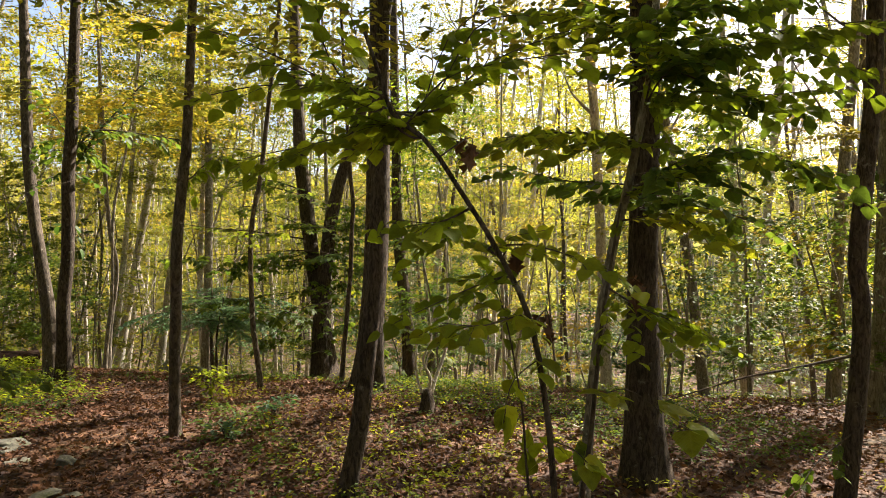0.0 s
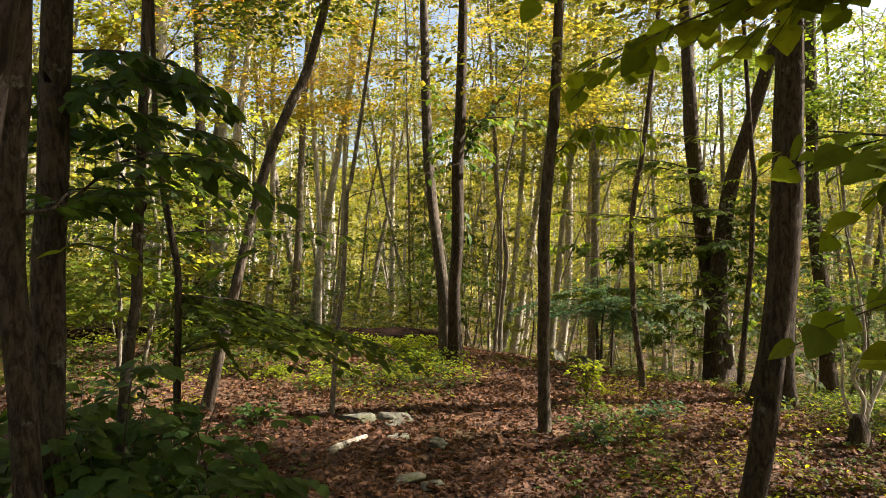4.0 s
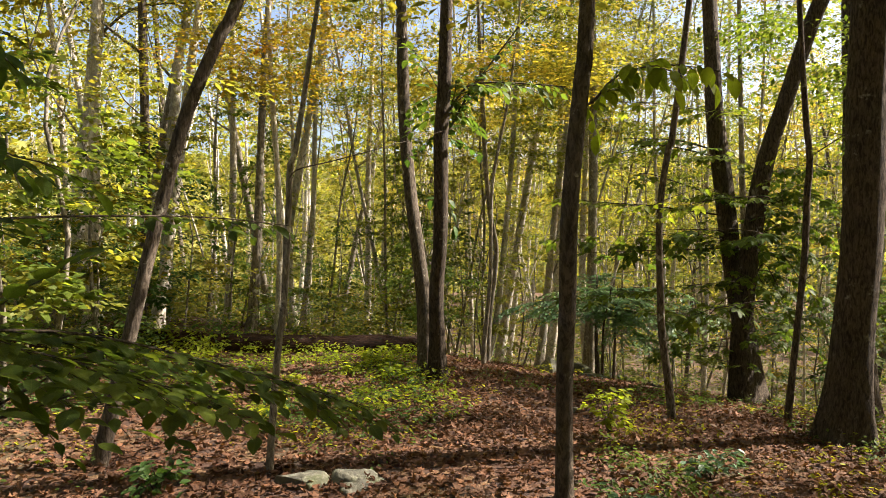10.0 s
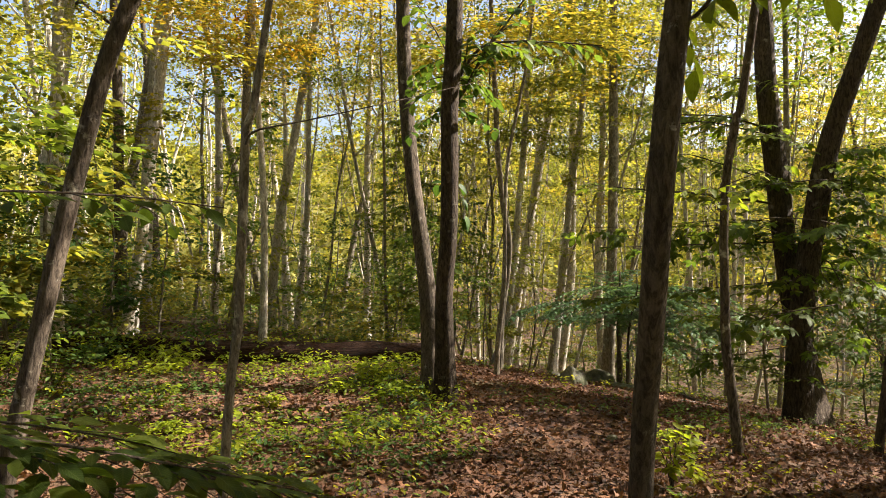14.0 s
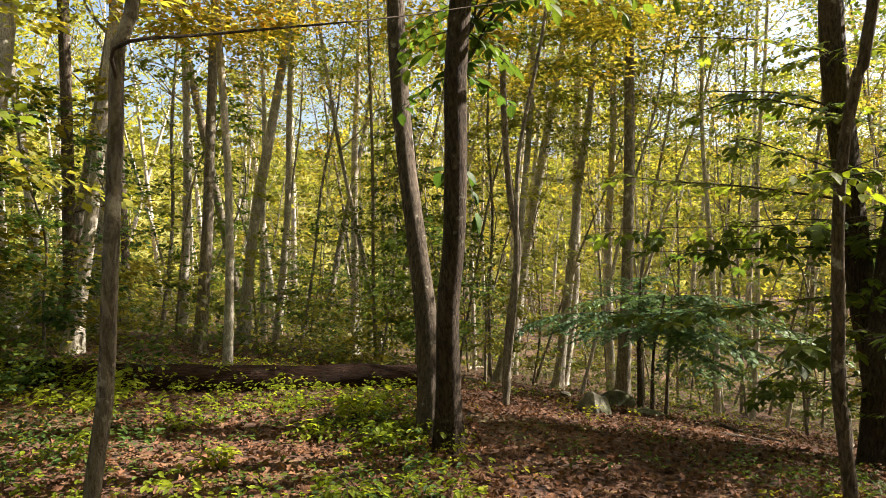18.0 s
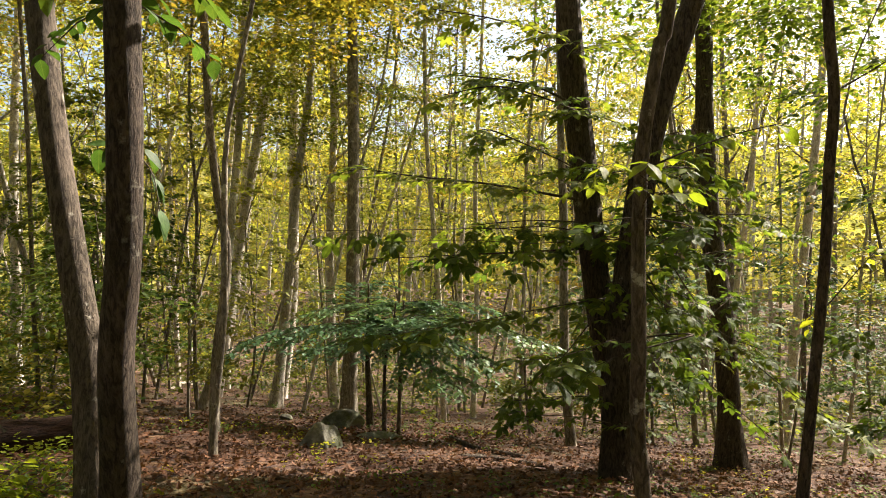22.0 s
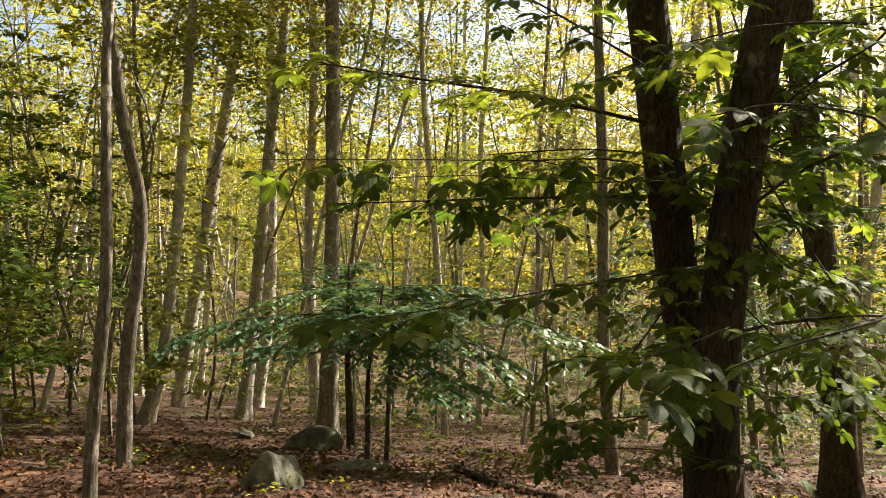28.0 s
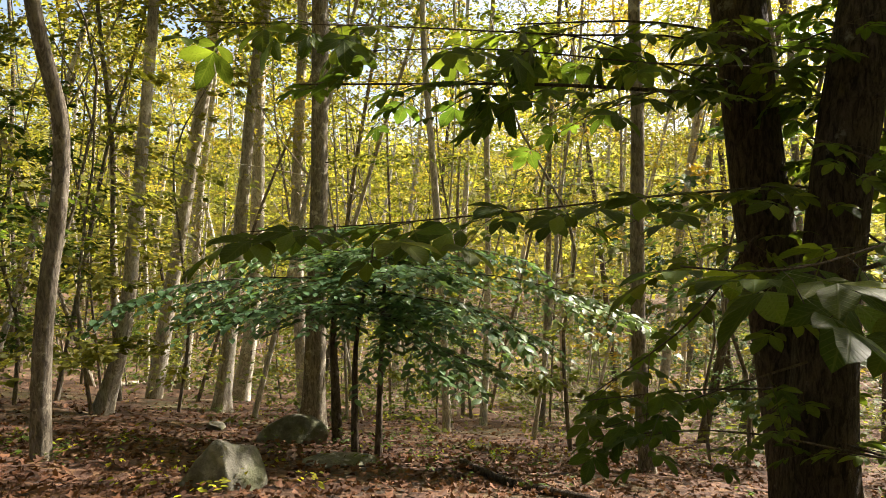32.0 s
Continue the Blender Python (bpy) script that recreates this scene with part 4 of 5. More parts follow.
def undergrowth(count, seed, east, north, near, high, leaf, mat, label):
    """Low leafy growth away from the path, in drifts."""
    rnd = np.random.default_rng(seed)
    sets = []
    while len(sets) < count:
        x, y = rnd.uniform(*east), rnd.uniform(*north)
        d = from_path(x, y)
        if d < near or d > 50 or noise.noise((x * 0.3, y * 0.3, seed)) < rnd.uniform(-0.5, 0.25):
            continue
        h = rnd.uniform(0.1, 1.0) ** 1.5 * high
        a = rnd.uniform(0, 6.28)
        sets.append(spray(rnd, (x, y, ground_z(x, y) + h), (math.cos(a), math.sin(a), 0.1), rnd.uniform(0.5, 1.3), 22, leaf, 0.5, 0.2))
    ob = new("undergrowth", leaves_mesh("undergrowth", sets, mat, DIAMOND))
    tagged(ob, label, "undergrowth", kind="stuff")


undergrowth(2600, 19, (-42, 52), (-10, 56), 14, 2.2, 0.15, LEAF_FAR, "yellow-green leafy undergrowth of the wood")
undergrowth(3000, 24, (-36, 46), (-8, 50), 12, 2.6, 0.13, LEAF_GREEN, "dark green leafy undergrowth of the wood")
undergrowth(2600, 20, (-16, 1.5), (8, 26), 6.0, 1.3, 0.1, LEAF_FAR, "low yellow-green undergrowth beyond the log")
undergrowth(900, 22, (-16, 1.5), (8, 24), 5.5, 0.9, 0.09, LEAF_GREEN, "low green undergrowth beyond the log")
undergrowth(1100, 23, (4, 26), (6, 32), 7.5, 0.9, 0.1, LEAF_FAR, "low yellow-green undergrowth on the slope")

# ---- boughs with leaves near the path ----
rng = np.random.default_rng(21)


def rooted(tree, pts):
    """The bough's points, led back into the nearest of the tree's stems where they begin clear of it."""
    best = None
    for line, girth in STEMS[tree.name]:
        for p, g in zip(line, girth):
            d = pts[0] - p
            flat = math.hypot(d[0], d[1])
            cost = flat + 1.5 * abs(d[2] - 0.25 * flat)
            if best is None or cost < best[0]:
                best = (cost, p, flat, g)
    _, p, flat, g = best
    if flat < g:
        return pts
    if flat < 0.25:
        return [p] + pts
    return [p, p + (pts[0] - p) * (0.5, 0.5, 0.62)] + pts


def bough(tree, pts, r, twigs, leaf, mat, shape=BEECH, length=0.45, hang=0.35, label="", single=False, loose=0.32):
    """A branch through pts with side twigs, and alternate leaves along each; it is part of the tree."""
    at = np.array(tree.matrix_world.translation)
    pts = rooted(tree, [np.array(p, float) for p in pts])
    line = spline(np.array(pts) - at, max(8, 3 * len(pts)))
    n = len(line)
    v, f = tube(line, np.linspace(r, r * 0.25, n), 6, rng, 0.08)
    b = part("branch", mesh_of("branch", v, f, TWIG), tree)
    sets = []
    for k in range(twigs):
        s = (k + rng.uniform(0.2, 1)) / twigs
        i = min(int((0.12 + 0.88 * s) * (n - 1)), n - 2)
        d = line[i + 1] - line[i]
        d /= np.linalg.norm(d)
        side = np.cross(d, (0, 0, 1.0))
        w = (1 if k % 2 else -1) * rng.uniform(0.5, 1.3)
        if k == twigs - 1:
            w = 0.0
        v = d + side * w
        v[2] += rng.uniform(-0.25, 0.15)
        v /= np.linalg.norm(v)
        L = length * (1.1 - 0.6 * s) * rng.uniform(0.7, 1.25)
        tw = np.array([line[i] + v * L * q + (0, 0, -0.22 * L * q * q) for q in (0, 0.5, 1)])
        vt, ft = tube(tw, (r * 0.28, r * 0.2, 0.0012), 4, rng)
        part("twig", mesh_of("twig", vt, ft, TWIG), b)
        m = max(3, int(L / (leaf * 0.42)))
        q = (np.arange(m) + rng.uniform(0.1, 0.9, m)) / m
        pos = line[i] + v * (L * q)[:, None]
        pos[:, 2] -= 0.22 * L * q * q
        sv = np.cross(v, (0, 0, 1.0))
        sg = np.where(np.arange(m) % 2, 1, -1) * rng.uniform(0.35, 1.1, m)
        out = v[None] * rng.uniform(0.5, 1.0, (m, 1)) + sv[None] * sg[:, None]
        out[:, 2] -= rng.uniform(0.0, 2 * hang, m)
        up = np.stack([rng.normal(0, loose, m), rng.normal(0, loose, m), np.ones(m)], 1)
        sets.append((pos, out, up, leaf * rng.uniform(0.6, 1.15, m)))
    if single:
        blade = LEAF_OF.setdefault((mat.name, id(shape)), leaves_mesh("leaf", [(np.zeros((1, 3)), np.array([(1.0, 0, 0)]), np.array([(0, 0, 1.0)]), np.ones(1))], mat, shape))
        for pos, out, up, size in sets:
            for p, o, u, s in zip(pos, out, up, size):
                o = Vector(o).normalized()
                side = Vector(u).cross(o).normalized()
                m = Matrix((o, side, o.cross(side))).transposed().to_4x4()
                lf = part("leaf", blade, b)
                lf.matrix_basis = Matrix.Translation(p) @ m @ Matrix.Scale(s, 4)
    elif sets:
        tagged(part("leaves", leaves_mesh("leaves", sets, mat, shape), b, label), kind="stuff")
    return b


LEAF_OF = {}
# the double tree's boughs
BIG = dict(mat=LEAF_MID, shape=HICKORY, label="dark green compound leaves of five leaflets")
bough(twin, [(5.41, 9.61, 1.41), (4.85, 9.85, 1.64), (4.27, 10.10, 1.64), (3.60, 10.35, 1.63), (2.87, 10.69, 1.62)], 0.008, 18, 0.248, length=0.4, hang=0.9, **BIG, single=True)
bough(twin, [(4.27, 10.10, 1.64), (4.04, 10.18, 1.50), (3.89, 10.22, 1.35)], 0.005, 4, 0.24, length=0.3, hang=1.0, **BIG)
bough(twin, [(5.25, 9.65, 1.54), (4.53, 9.87, 1.51), (3.94, 10.13, 1.54), (3.39, 10.42, 1.52)], 0.006, 6, 0.224, length=0.35, hang=0.54, **BIG)
bough(twin, [(5.33, 9.66, 1.02), (4.47, 9.67, 0.96), (3.81, 9.73, 0.89), (3.31, 9.82, 0.84), (2.86, 9.92, 0.81)], 0.006, 17, 0.232, length=0.4, hang=0.2, **BIG, single=True)
bough(twin, [(4.51, 8.94, 0.78), (4.04, 8.88, 0.73), (3.76, 8.88, 0.72), (3.66, 9.00, 0.73)], 0.006, 6, 0.295, length=0.3, hang=0.4, **BIG, single=True)
bough(twin, [(5.34, 9.48, 0.14), (4.74, 9.74, 0.16), (4.10, 9.91, 0.15)], 0.008, 6, 0.176, length=0.42, hang=0.21, **BIG)
bough(twin, [(5.05, 9.19, -0.03), (4.57, 9.49, 0.07), (4.13, 9.77, 0.05)], 0.008, 4, 0.16, length=0.4, hang=0.24, **BIG)
bough(twin, [(5.18, 9.95, 1.90), (4.28, 10.15, 2.03), (3.59, 10.35, 2.09), (3.09, 10.55, 2.16)], 0.014, 10, 0.224, length=0.5, hang=0.24, **BIG)
bough(twin, [(5.16, 9.96, 2.76), (4.54, 9.99, 2.92), (3.85, 10.19, 2.96)], 0.014, 9, 0.224, length=0.5, hang=0.30, **BIG)
bough(twin, [(5.22, 9.92, 1.45), (4.22, 10.07, 1.42), (3.24, 10.46, 1.38)], 0.012, 10, 0.208, length=0.5, hang=0.18, **BIG)
bough(twin, [(5.20, 9.82, 0.80), (4.78, 9.84, 0.44), (4.26, 9.93, 0.15)], 0.01, 6, 0.208, length=0.55, hang=0.24, **BIG)
bough(twin, [(5.16, 9.84, 1.69), (4.61, 9.95, 1.71), (4.06, 10.18, 1.67)], 0.01, 7, 0.208, length=0.4, hang=0.21, **BIG)
bough(twin, [(4.75, 8.38, 1.65), (4.23, 8.47, 1.71), (3.89, 8.57, 1.65)], 0.01, 5, 0.208, length=0.42, hang=0.30, **BIG)
bough(twin, [(4.85, 8.43, 2.07), (4.28, 8.56, 2.04), (3.98, 8.75, 1.97)], 0.01, 5, 0.208, length=0.45, hang=0.30, **BIG)
bough(twin, [(4.76, 8.37, 0.88), (4.24, 8.47, 0.79), (4.04, 8.59, 0.70)], 0.01, 4, 0.208, length=0.42, hang=0.24, **BIG)
bough(twin, [(4.90, 9.80, 3.28), (4.16, 9.91, 3.40), (3.58, 10.04, 3.43)], 0.014, 9, 0.224, length=0.6, hang=0.24, **BIG)
bough(twin, [(4.93, 9.78, 2.69), (4.21, 9.88, 2.84), (3.72, 10.07, 2.75)], 0.014, 9, 0.224, length=0.6, hang=0.24, **BIG)
bough(twin, [(4.99, 9.74, 2.14), (4.15, 9.80, 2.42), (3.87, 9.74, 2.44)], 0.014, 7, 0.224, length=0.6, hang=0.24, **BIG)
bough(twin, [(5.56, 9.50, 1.21), (5.73, 9.04, 0.37), (6.06, 8.60, -0.12)], 0.012, 6, 0.208, length=0.7, hang=0.24, **BIG)
bough(twin, [(5.55, 9.50, 1.65), (6.06, 9.18, 0.76), (6.26, 8.82, 0.57)], 0.012, 5, 0.208, length=0.6, hang=0.24, **BIG)
bough(twin, [(5.69, 9.63, 2.15), (5.81, 9.26, 2.23), (5.88, 8.92, 2.05)], 0.009, 12, 0.2, length=0.5, hang=0.4, **BIG)
bough(twin, [(5.84, 9.67, 2.5), (5.88, 9.34, 2.53), (5.97, 9.0, 2.52)], 0.009, 11, 0.2, length=0.5, hang=0.4, **BIG)
bough(twin, [(5.7, 9.61, 1.73), (5.82, 9.3, 1.8), (5.98, 8.96, 1.65)], 0.009, 12, 0.2, length=0.5, hang=0.4, **BIG)
bough(twin, [(5.67, 9.62, 1.48), (5.83, 9.41, 1.51), (5.99, 9.18, 1.4)], 0.009, 8, 0.2, length=0.5, hang=0.4, **BIG)
bough(twin, [(5.62, 9.65, 1.16), (5.81, 9.29, 1.02), (5.97, 8.95, 0.87)], 0.009, 9, 0.2, length=0.5, hang=0.4, **BIG)
bough(twin, [(5.72, 9.61, 1.97), (5.58, 9.23, 1.97), (5.34, 8.91, 2.25)], 0.009, 9, 0.2, length=0.5, hang=0.4, **BIG)

bough(ridged_tree, [(7.09, 9.84, 1.40), (6.37, 9.82, 1.32), (5.83, 9.80, 1.18)], 0.012, 10, 0.208, length=0.6, hang=0.12, **BIG)
bough(ridged_tree, [(7.03, 9.87, 1.79), (7.26, 9.49, 1.76), (7.45, 9.13, 1.54)], 0.012, 10, 0.208, length=0.6, hang=0.12, **BIG)
bough(ridged_tree, [(7.21, 9.76, 0.37), (7.19, 9.06, -0.02), (7.21, 8.58, -0.16)], 0.012, 13, 0.192, length=0.7, hang=0.12, **BIG)
bough(ridged_tree, [(7.15, 9.80, 0.89), (6.29, 9.74, 0.50), (5.72, 9.75, 0.25)], 0.012, 13, 0.192, length=0.7, hang=0.12, **BIG)
bough(bending_tree, [(2.78, 6.99, 1.89), (2.99, 6.86, 1.99), (3.12, 6.66, 2.04)], 0.006, 5, 0.09, LEAF_LIME, length=0.2, hang=0.5, label="few yellowing leaves")
bough(bending_tree, [(2.77, 7.00, 1.81), (2.65, 7.07, 1.89), (2.50, 7.05, 1.86)], 0.005, 4, 0.09, LEAF_LIME, length=0.2, hang=0.5, label="few yellowing leaves")

for pts in (
    [(5.29, 9.36, 1.77), (5.12, 8.99, 1.61), (5.08, 8.78, 1.67)],
    [(5.29, 9.35, 1.25), (5.19, 9.07, 1.05), (5.20, 8.82, 0.97)],
    [(5.25, 9.38, 0.82), (5.19, 9.06, 0.62), (5.31, 8.87, 0.58)],
    [(5.18, 9.43, 0.41), (5.13, 9.10, 0.35), (5.20, 8.82, 0.44)],
    [(5.01, 9.52, 1.58), (5.01, 9.16, 1.62), (5.07, 8.89, 1.54)],
    [(5.04, 9.50, 1.20), (5.04, 9.14, 1.05), (5.12, 8.85, 0.97)],
    [(5.46, 9.47, 2.31), (5.45, 9.12, 2.32), (5.53, 8.83, 2.18)],
    [(5.46, 9.47, 2.00), (5.80, 9.25, 2.11), (6.12, 9.05, 1.94)],
    [(4.87, 9.61, 2.22), (4.55, 9.69, 2.32), (4.19, 9.80, 2.23)],
    [(5.07, 9.48, 0.29), (4.57, 9.56, 0.21), (4.13, 9.72, 0.09)],
):
    bough(twin, pts, 0.006, 4, 0.18, length=0.4, hang=0.3, **BIG)

# the blue-green understorey tree on its thin poles
TEAL = dict(mat=LEAF_TEAL, shape=BEECH, label="blue-green beech leaves in flat tiers")
for tree, pts in (
    (pole_two, [(4.76, 12.92, 0.41), (3.99, 13.05, 0.47), (3.37, 13.21, 0.42), (2.97, 13.34, 0.29)]),
    (pole_two, [(4.83, 13.11, 0.63), (4.25, 13.25, 0.68), (3.76, 13.44, 0.55)]),
    (pole_two, [(4.65, 12.75, 0.25), (4.03, 12.67, 0.29), (3.50, 12.77, 0.23)]),
    (pole_three, [(4.94, 12.93, 0.50), (5.56, 12.30, 0.47), (5.91, 11.84, 0.35), (6.27, 11.49, 0.17)]),
    (pole_three, [(5.04, 13.10, 0.68), (5.56, 12.77, 0.68), (6.06, 12.34, 0.54)]),
    (pole_three, [(4.85, 12.75, 0.33), (5.15, 12.08, 0.26), (5.40, 11.69, 0.07)]),
    (pole_three, [(4.80, 12.66, 0.16), (4.85, 12.15, 0.01), (4.99, 11.71, -0.10)]),
    (pole_one, [(4.84, 13.70, 0.46), (4.78, 14.09, 0.77), (5.32, 14.23, 0.88)]),
    (pole_one, [(4.84, 13.70, 0.26), (5.41, 13.69, 0.13), (6.12, 13.60, -0.01)]),
    (pole_one, [(4.84, 13.70, 0.36), (4.22, 14.21, 0.25), (3.74, 14.52, 0.12)]),
    (pole_two, [(4.72, 12.83, 0.42), (4.69, 12.37, 0.57), (4.75, 11.98, 0.55)]),
):
    bough(tree, pts, 0.008, 42, 0.088, length=0.74, hang=0.12, **TEAL)

# low bough of the sapling beside the path, and leaves over it
GREEN = dict(mat=LEAF_GREEN, shape=BEECH, label="broad green leaves")
MIDGREEN = dict(mat=LEAF_MID, shape=BEECH, label="broad mid-green leaves in flat layers")
bough(spray_tree, [(-1.27, 3.52, 1.31), (-0.96, 3.77, 1.25), (-0.62, 4.07, 1.10), (-0.21, 4.27, 0.93), (0.14, 4.40, 0.78)], 0.008, 40, 0.095, length=0.46, hang=0.03, loose=0.2, **MIDGREEN, single=True)
bough(spray_tree, [(-1.27, 3.52, 1.27), (-0.97, 3.52, 1.21), (-0.68, 3.62, 1.09), (-0.48, 3.72, 1.01)], 0.007, 26, 0.11, length=0.48, hang=0.03, loose=0.2, **MIDGREEN)
bough(spray_tree, [(-1.48, 4.12, 1.68), (-1.13, 4.47, 1.71), (-0.65, 4.71, 1.71), (-0.27, 4.81, 1.67)], 0.008, 15, 0.095, length=0.34, hang=0.3, **MIDGREEN)
bough(spray_tree, [(-1.38, 3.52, 2.08), (-1.39, 3.32, 2.14), (-1.04, 3.22, 1.89), (-0.86, 3.32, 1.83)], 0.007, 10, 0.1, length=0.4, hang=0.4, **MIDGREEN)
bough(spray_tree, [(-1.10, 4.42, 1.07), (-0.65, 4.46, 1.01), (-0.28, 4.51, 0.88), (0.03, 4.57, 0.70)], 0.006, 22, 0.12, length=0.42, hang=0.03, loose=0.2, **MIDGREEN)
bough(spray_tree, [(-0.97, 4.10, 0.98), (-0.64, 4.16, 0.89), (-0.36, 4.22, 0.79)], 0.006, 14, 0.12, length=0.4, hang=0.03, loose=0.2, **MIDGREEN)
bough(pair_tree_two, [(-1.31, 2.14, 1.80), (-1.10, 2.02, 1.92), (-0.86, 2.01, 1.95), (-0.67, 2.05, 1.88)], 0.009, 14, 0.11, length=0.4, hang=0.4, **GREEN)
bough(pair_tree_two, [(-1.33, 2.14, 2.17), (-1.02, 2.02, 2.24), (-0.74, 2.00, 2.15)], 0.009, 13, 0.11, length=0.4, hang=0.4, **GREEN)
bough(pair_tree_two, [(-1.33, 2.14, 2.36), (-1.08, 2.02, 2.33), (-0.86, 2.01, 2.27)], 0.009, 10, 0.11, length=0.4, hang=0.5, **GREEN)
bough(pair_tree_two, [(-1.31, 2.14, 1.61), (-1.14, 1.93, 1.59), (-0.97, 1.82, 1.54)], 0.006, 5, 0.1, LEAF_LIME, length=0.25, hang=0.3, label="sunlit yellow-green leaves")
bough(pair_tree, [(-1.17, 1.58, 1.72), (-1.18, 1.73, 1.78), (-1.13, 1.83, 1.77)], 0.008, 6, 0.1, length=0.3, hang=0.4, **GREEN)
bough(slim_tree, [(-1.27, 2.90, 2.38), (-1.42, 2.70, 2.37), (-1.62, 2.50, 2.35)], 0.008, 12, 0.11, length=0.42, hang=0.45, **GREEN)
bough(slim_tree, [(-1.27, 2.90, 2.17), (-1.02, 2.80, 2.17), (-0.82, 2.80, 2.09)], 0.008, 10, 0.1, length=0.4, hang=0.4, **GREEN)
bough(slim_tree, [(-1.28, 2.90, 2.05), (-1.39, 2.60, 2.13), (-1.51, 2.40, 2.09)], 0.008, 11, 0.11, length=0.4, hang=0.45, **GREEN)
bough(slim_tree, [(-1.28, 2.90, 1.82), (-1.35, 2.60, 1.86), (-1.48, 2.40, 1.84)], 0.007, 9, 0.1, length=0.36, hang=0.45, **GREEN)

# the dark tree's leafy limb, the pale sapling's long bare limb, and others
bough(dark_tree, [(1.21, 8.89, 3.03), (1.42, 8.71, 3.30), (1.90, 8.44, 3.28), (2.39, 8.27, 3.22)], 0.022, 16, 0.13, length=0.7, hang=0.5, **GREEN)
bough(dark_tree, [(1.18, 8.89, 2.76), (1.44, 8.81, 3.24), (1.69, 8.67, 3.59), (1.98, 8.53, 3.98)], 0.024, 10, 0.13, length=0.7, hang=0.5, **GREEN)
bough(dark_tree, [(1.15, 8.90, 3.20), (0.95, 8.77, 3.48), (0.78, 8.70, 3.67)], 0.015, 8, 0.13, length=0.6, hang=0.5, **GREEN)
bough(dark_tree, [(1.13, 8.85, 2.05), (1.22, 8.74, 1.91), (1.24, 8.64, 1.69)], 0.006, 4, 0.12, length=0.2, hang=0.7, **GREEN)
bough(pale_sapling, [(-0.27, 5.62, 2.05), (-0.05, 5.74, 2.12), (0.43, 6.13, 2.30), (0.96, 6.45, 2.49)], 0.006, 0, 0.1, LEAF_GREEN)
bough(path_tree, [(1.32, 4.59, 2.32), (1.43, 4.48, 2.45), (1.62, 4.35, 2.48), (1.85, 4.22, 2.43)], 0.009, 12, 0.12, LEAF_LIME, BEECH, length=0.32, hang=1.1, label="hanging yellow-green leaves")
bough(branchy_tree, [(-5.10, 17.05, 6.01), (-4.24, 16.72, 6.50), (-2.60, 16.09, 6.46)], 0.06, 6, 0.16, LEAF_FAR, length=1.0, label="yellow autumn leaves")
bough(twiggy_tree, [(4.57, 7.29, 2.40), (4.68, 7.10, 2.53), (4.94, 6.99, 2.71)], 0.01, 4, 0.06, LEAF_LIME, length=0.5, label="sparse yellow-green leaves")
bough(twiggy_tree, [(4.55, 7.30, 1.20), (4.71, 7.20, 1.42), (4.83, 7.12, 1.57)], 0.006, 3, 0.09, LEAF_LIME, length=0.3, label="sparse yellow-green leaves")

# the bowed sapling and the forked one
LIME = dict(mat=LEAF_LIME, shape=BASSWOOD, label="large lime-green leaves")
for pts in (
    [(0.83, 0.32, 1.83), (0.72, 0.34, 1.79), (0.59, 0.38, 1.80)],
    [(0.90, 0.27, 1.71), (1.00, 0.13, 1.71), (1.11, -0.09, 1.63)],
    [(0.94, 0.23, 1.61), (0.79, 0.29, 1.56), (0.56, 0.34, 1.47)],
    [(0.99, 0.20, 1.48), (0.78, 0.17, 1.46), (0.61, 0.18, 1.48)],
    [(0.68, 0.44, 2.09), (0.53, 0.49, 2.19), (0.38, 0.61, 2.30), (0.18, 0.77, 2.41), (-0.07, 0.96, 2.49)],
    [(0.67, 0.45, 2.11), (0.81, 0.40, 2.29), (0.98, 0.27, 2.35), (1.21, 0.09, 2.39)],
    [(0.63, 0.48, 2.13), (0.42, 0.45, 2.26), (0.37, 0.49, 2.42), (0.37, 0.49, 2.56)],
    [(0.65, 0.47, 2.13), (0.46, 0.67, 2.07), (0.30, 0.93, 2.03)],
    [(0.53, 0.49, 2.23), (0.30, 0.68, 2.25), (0.11, 0.83, 2.21)],
    [(0.77, 0.44, 2.19), (0.97, 0.40, 2.51), (1.18, 0.24, 2.55)],
):
    bough(bowed_sapling, pts, 0.005, 7, 0.068, length=0.26, hang=0.3, loose=0.6, **LIME)
bough(bowed_sapling, [(1.03, 0.17, 1.33), (0.89, 0.15, 1.27), (0.83, 0.13, 1.15)], 0.004, 2, 0.09, length=0.12, hang=0.2, **LIME)
bough(bowed_sapling, [(1.06, 0.15, 1.06), (1.08, 0.06, 1.04), (1.08, -0.00, 1.01)], 0.004, 2, 0.09, length=0.1, hang=0.2, **LIME)
for pts in (
    [(2.13, 0.63, 1.97), (2.23, 0.43, 2.11), (2.35, 0.21, 2.16), (2.45, 0.01, 2.11)],
    [(2.21, 0.57, 2.53), (2.29, 0.38, 2.67), (2.47, 0.12, 2.70), (2.65, -0.28, 2.69)],
    [(2.23, 0.56, 2.42), (2.35, 0.21, 2.40), (2.55, -0.07, 2.41)],
    [(2.06, 0.69, 1.51), (2.02, 0.47, 1.43), (2.11, 0.27, 1.35)],
    [(2.10, 0.66, 1.84), (2.21, 0.45, 1.87), (2.26, 0.28, 1.81)],
    [(2.17, 0.61, 2.26), (1.74, 0.69, 2.24), (1.44, 0.79, 2.20)],
    [(2.22, 0.56, 2.59), (1.98, 0.63, 2.77), (1.66, 0.75, 2.79)],
    [(2.24, 0.55, 2.75), (2.31, 0.24, 2.82), (2.55, -0.07, 2.58), (2.65, -0.28, 2.45)],
):
    bough(forked_sapling, pts, 0.006, 12, 0.078, length=0.38, hang=0.25, loose=0.5, **LIME)
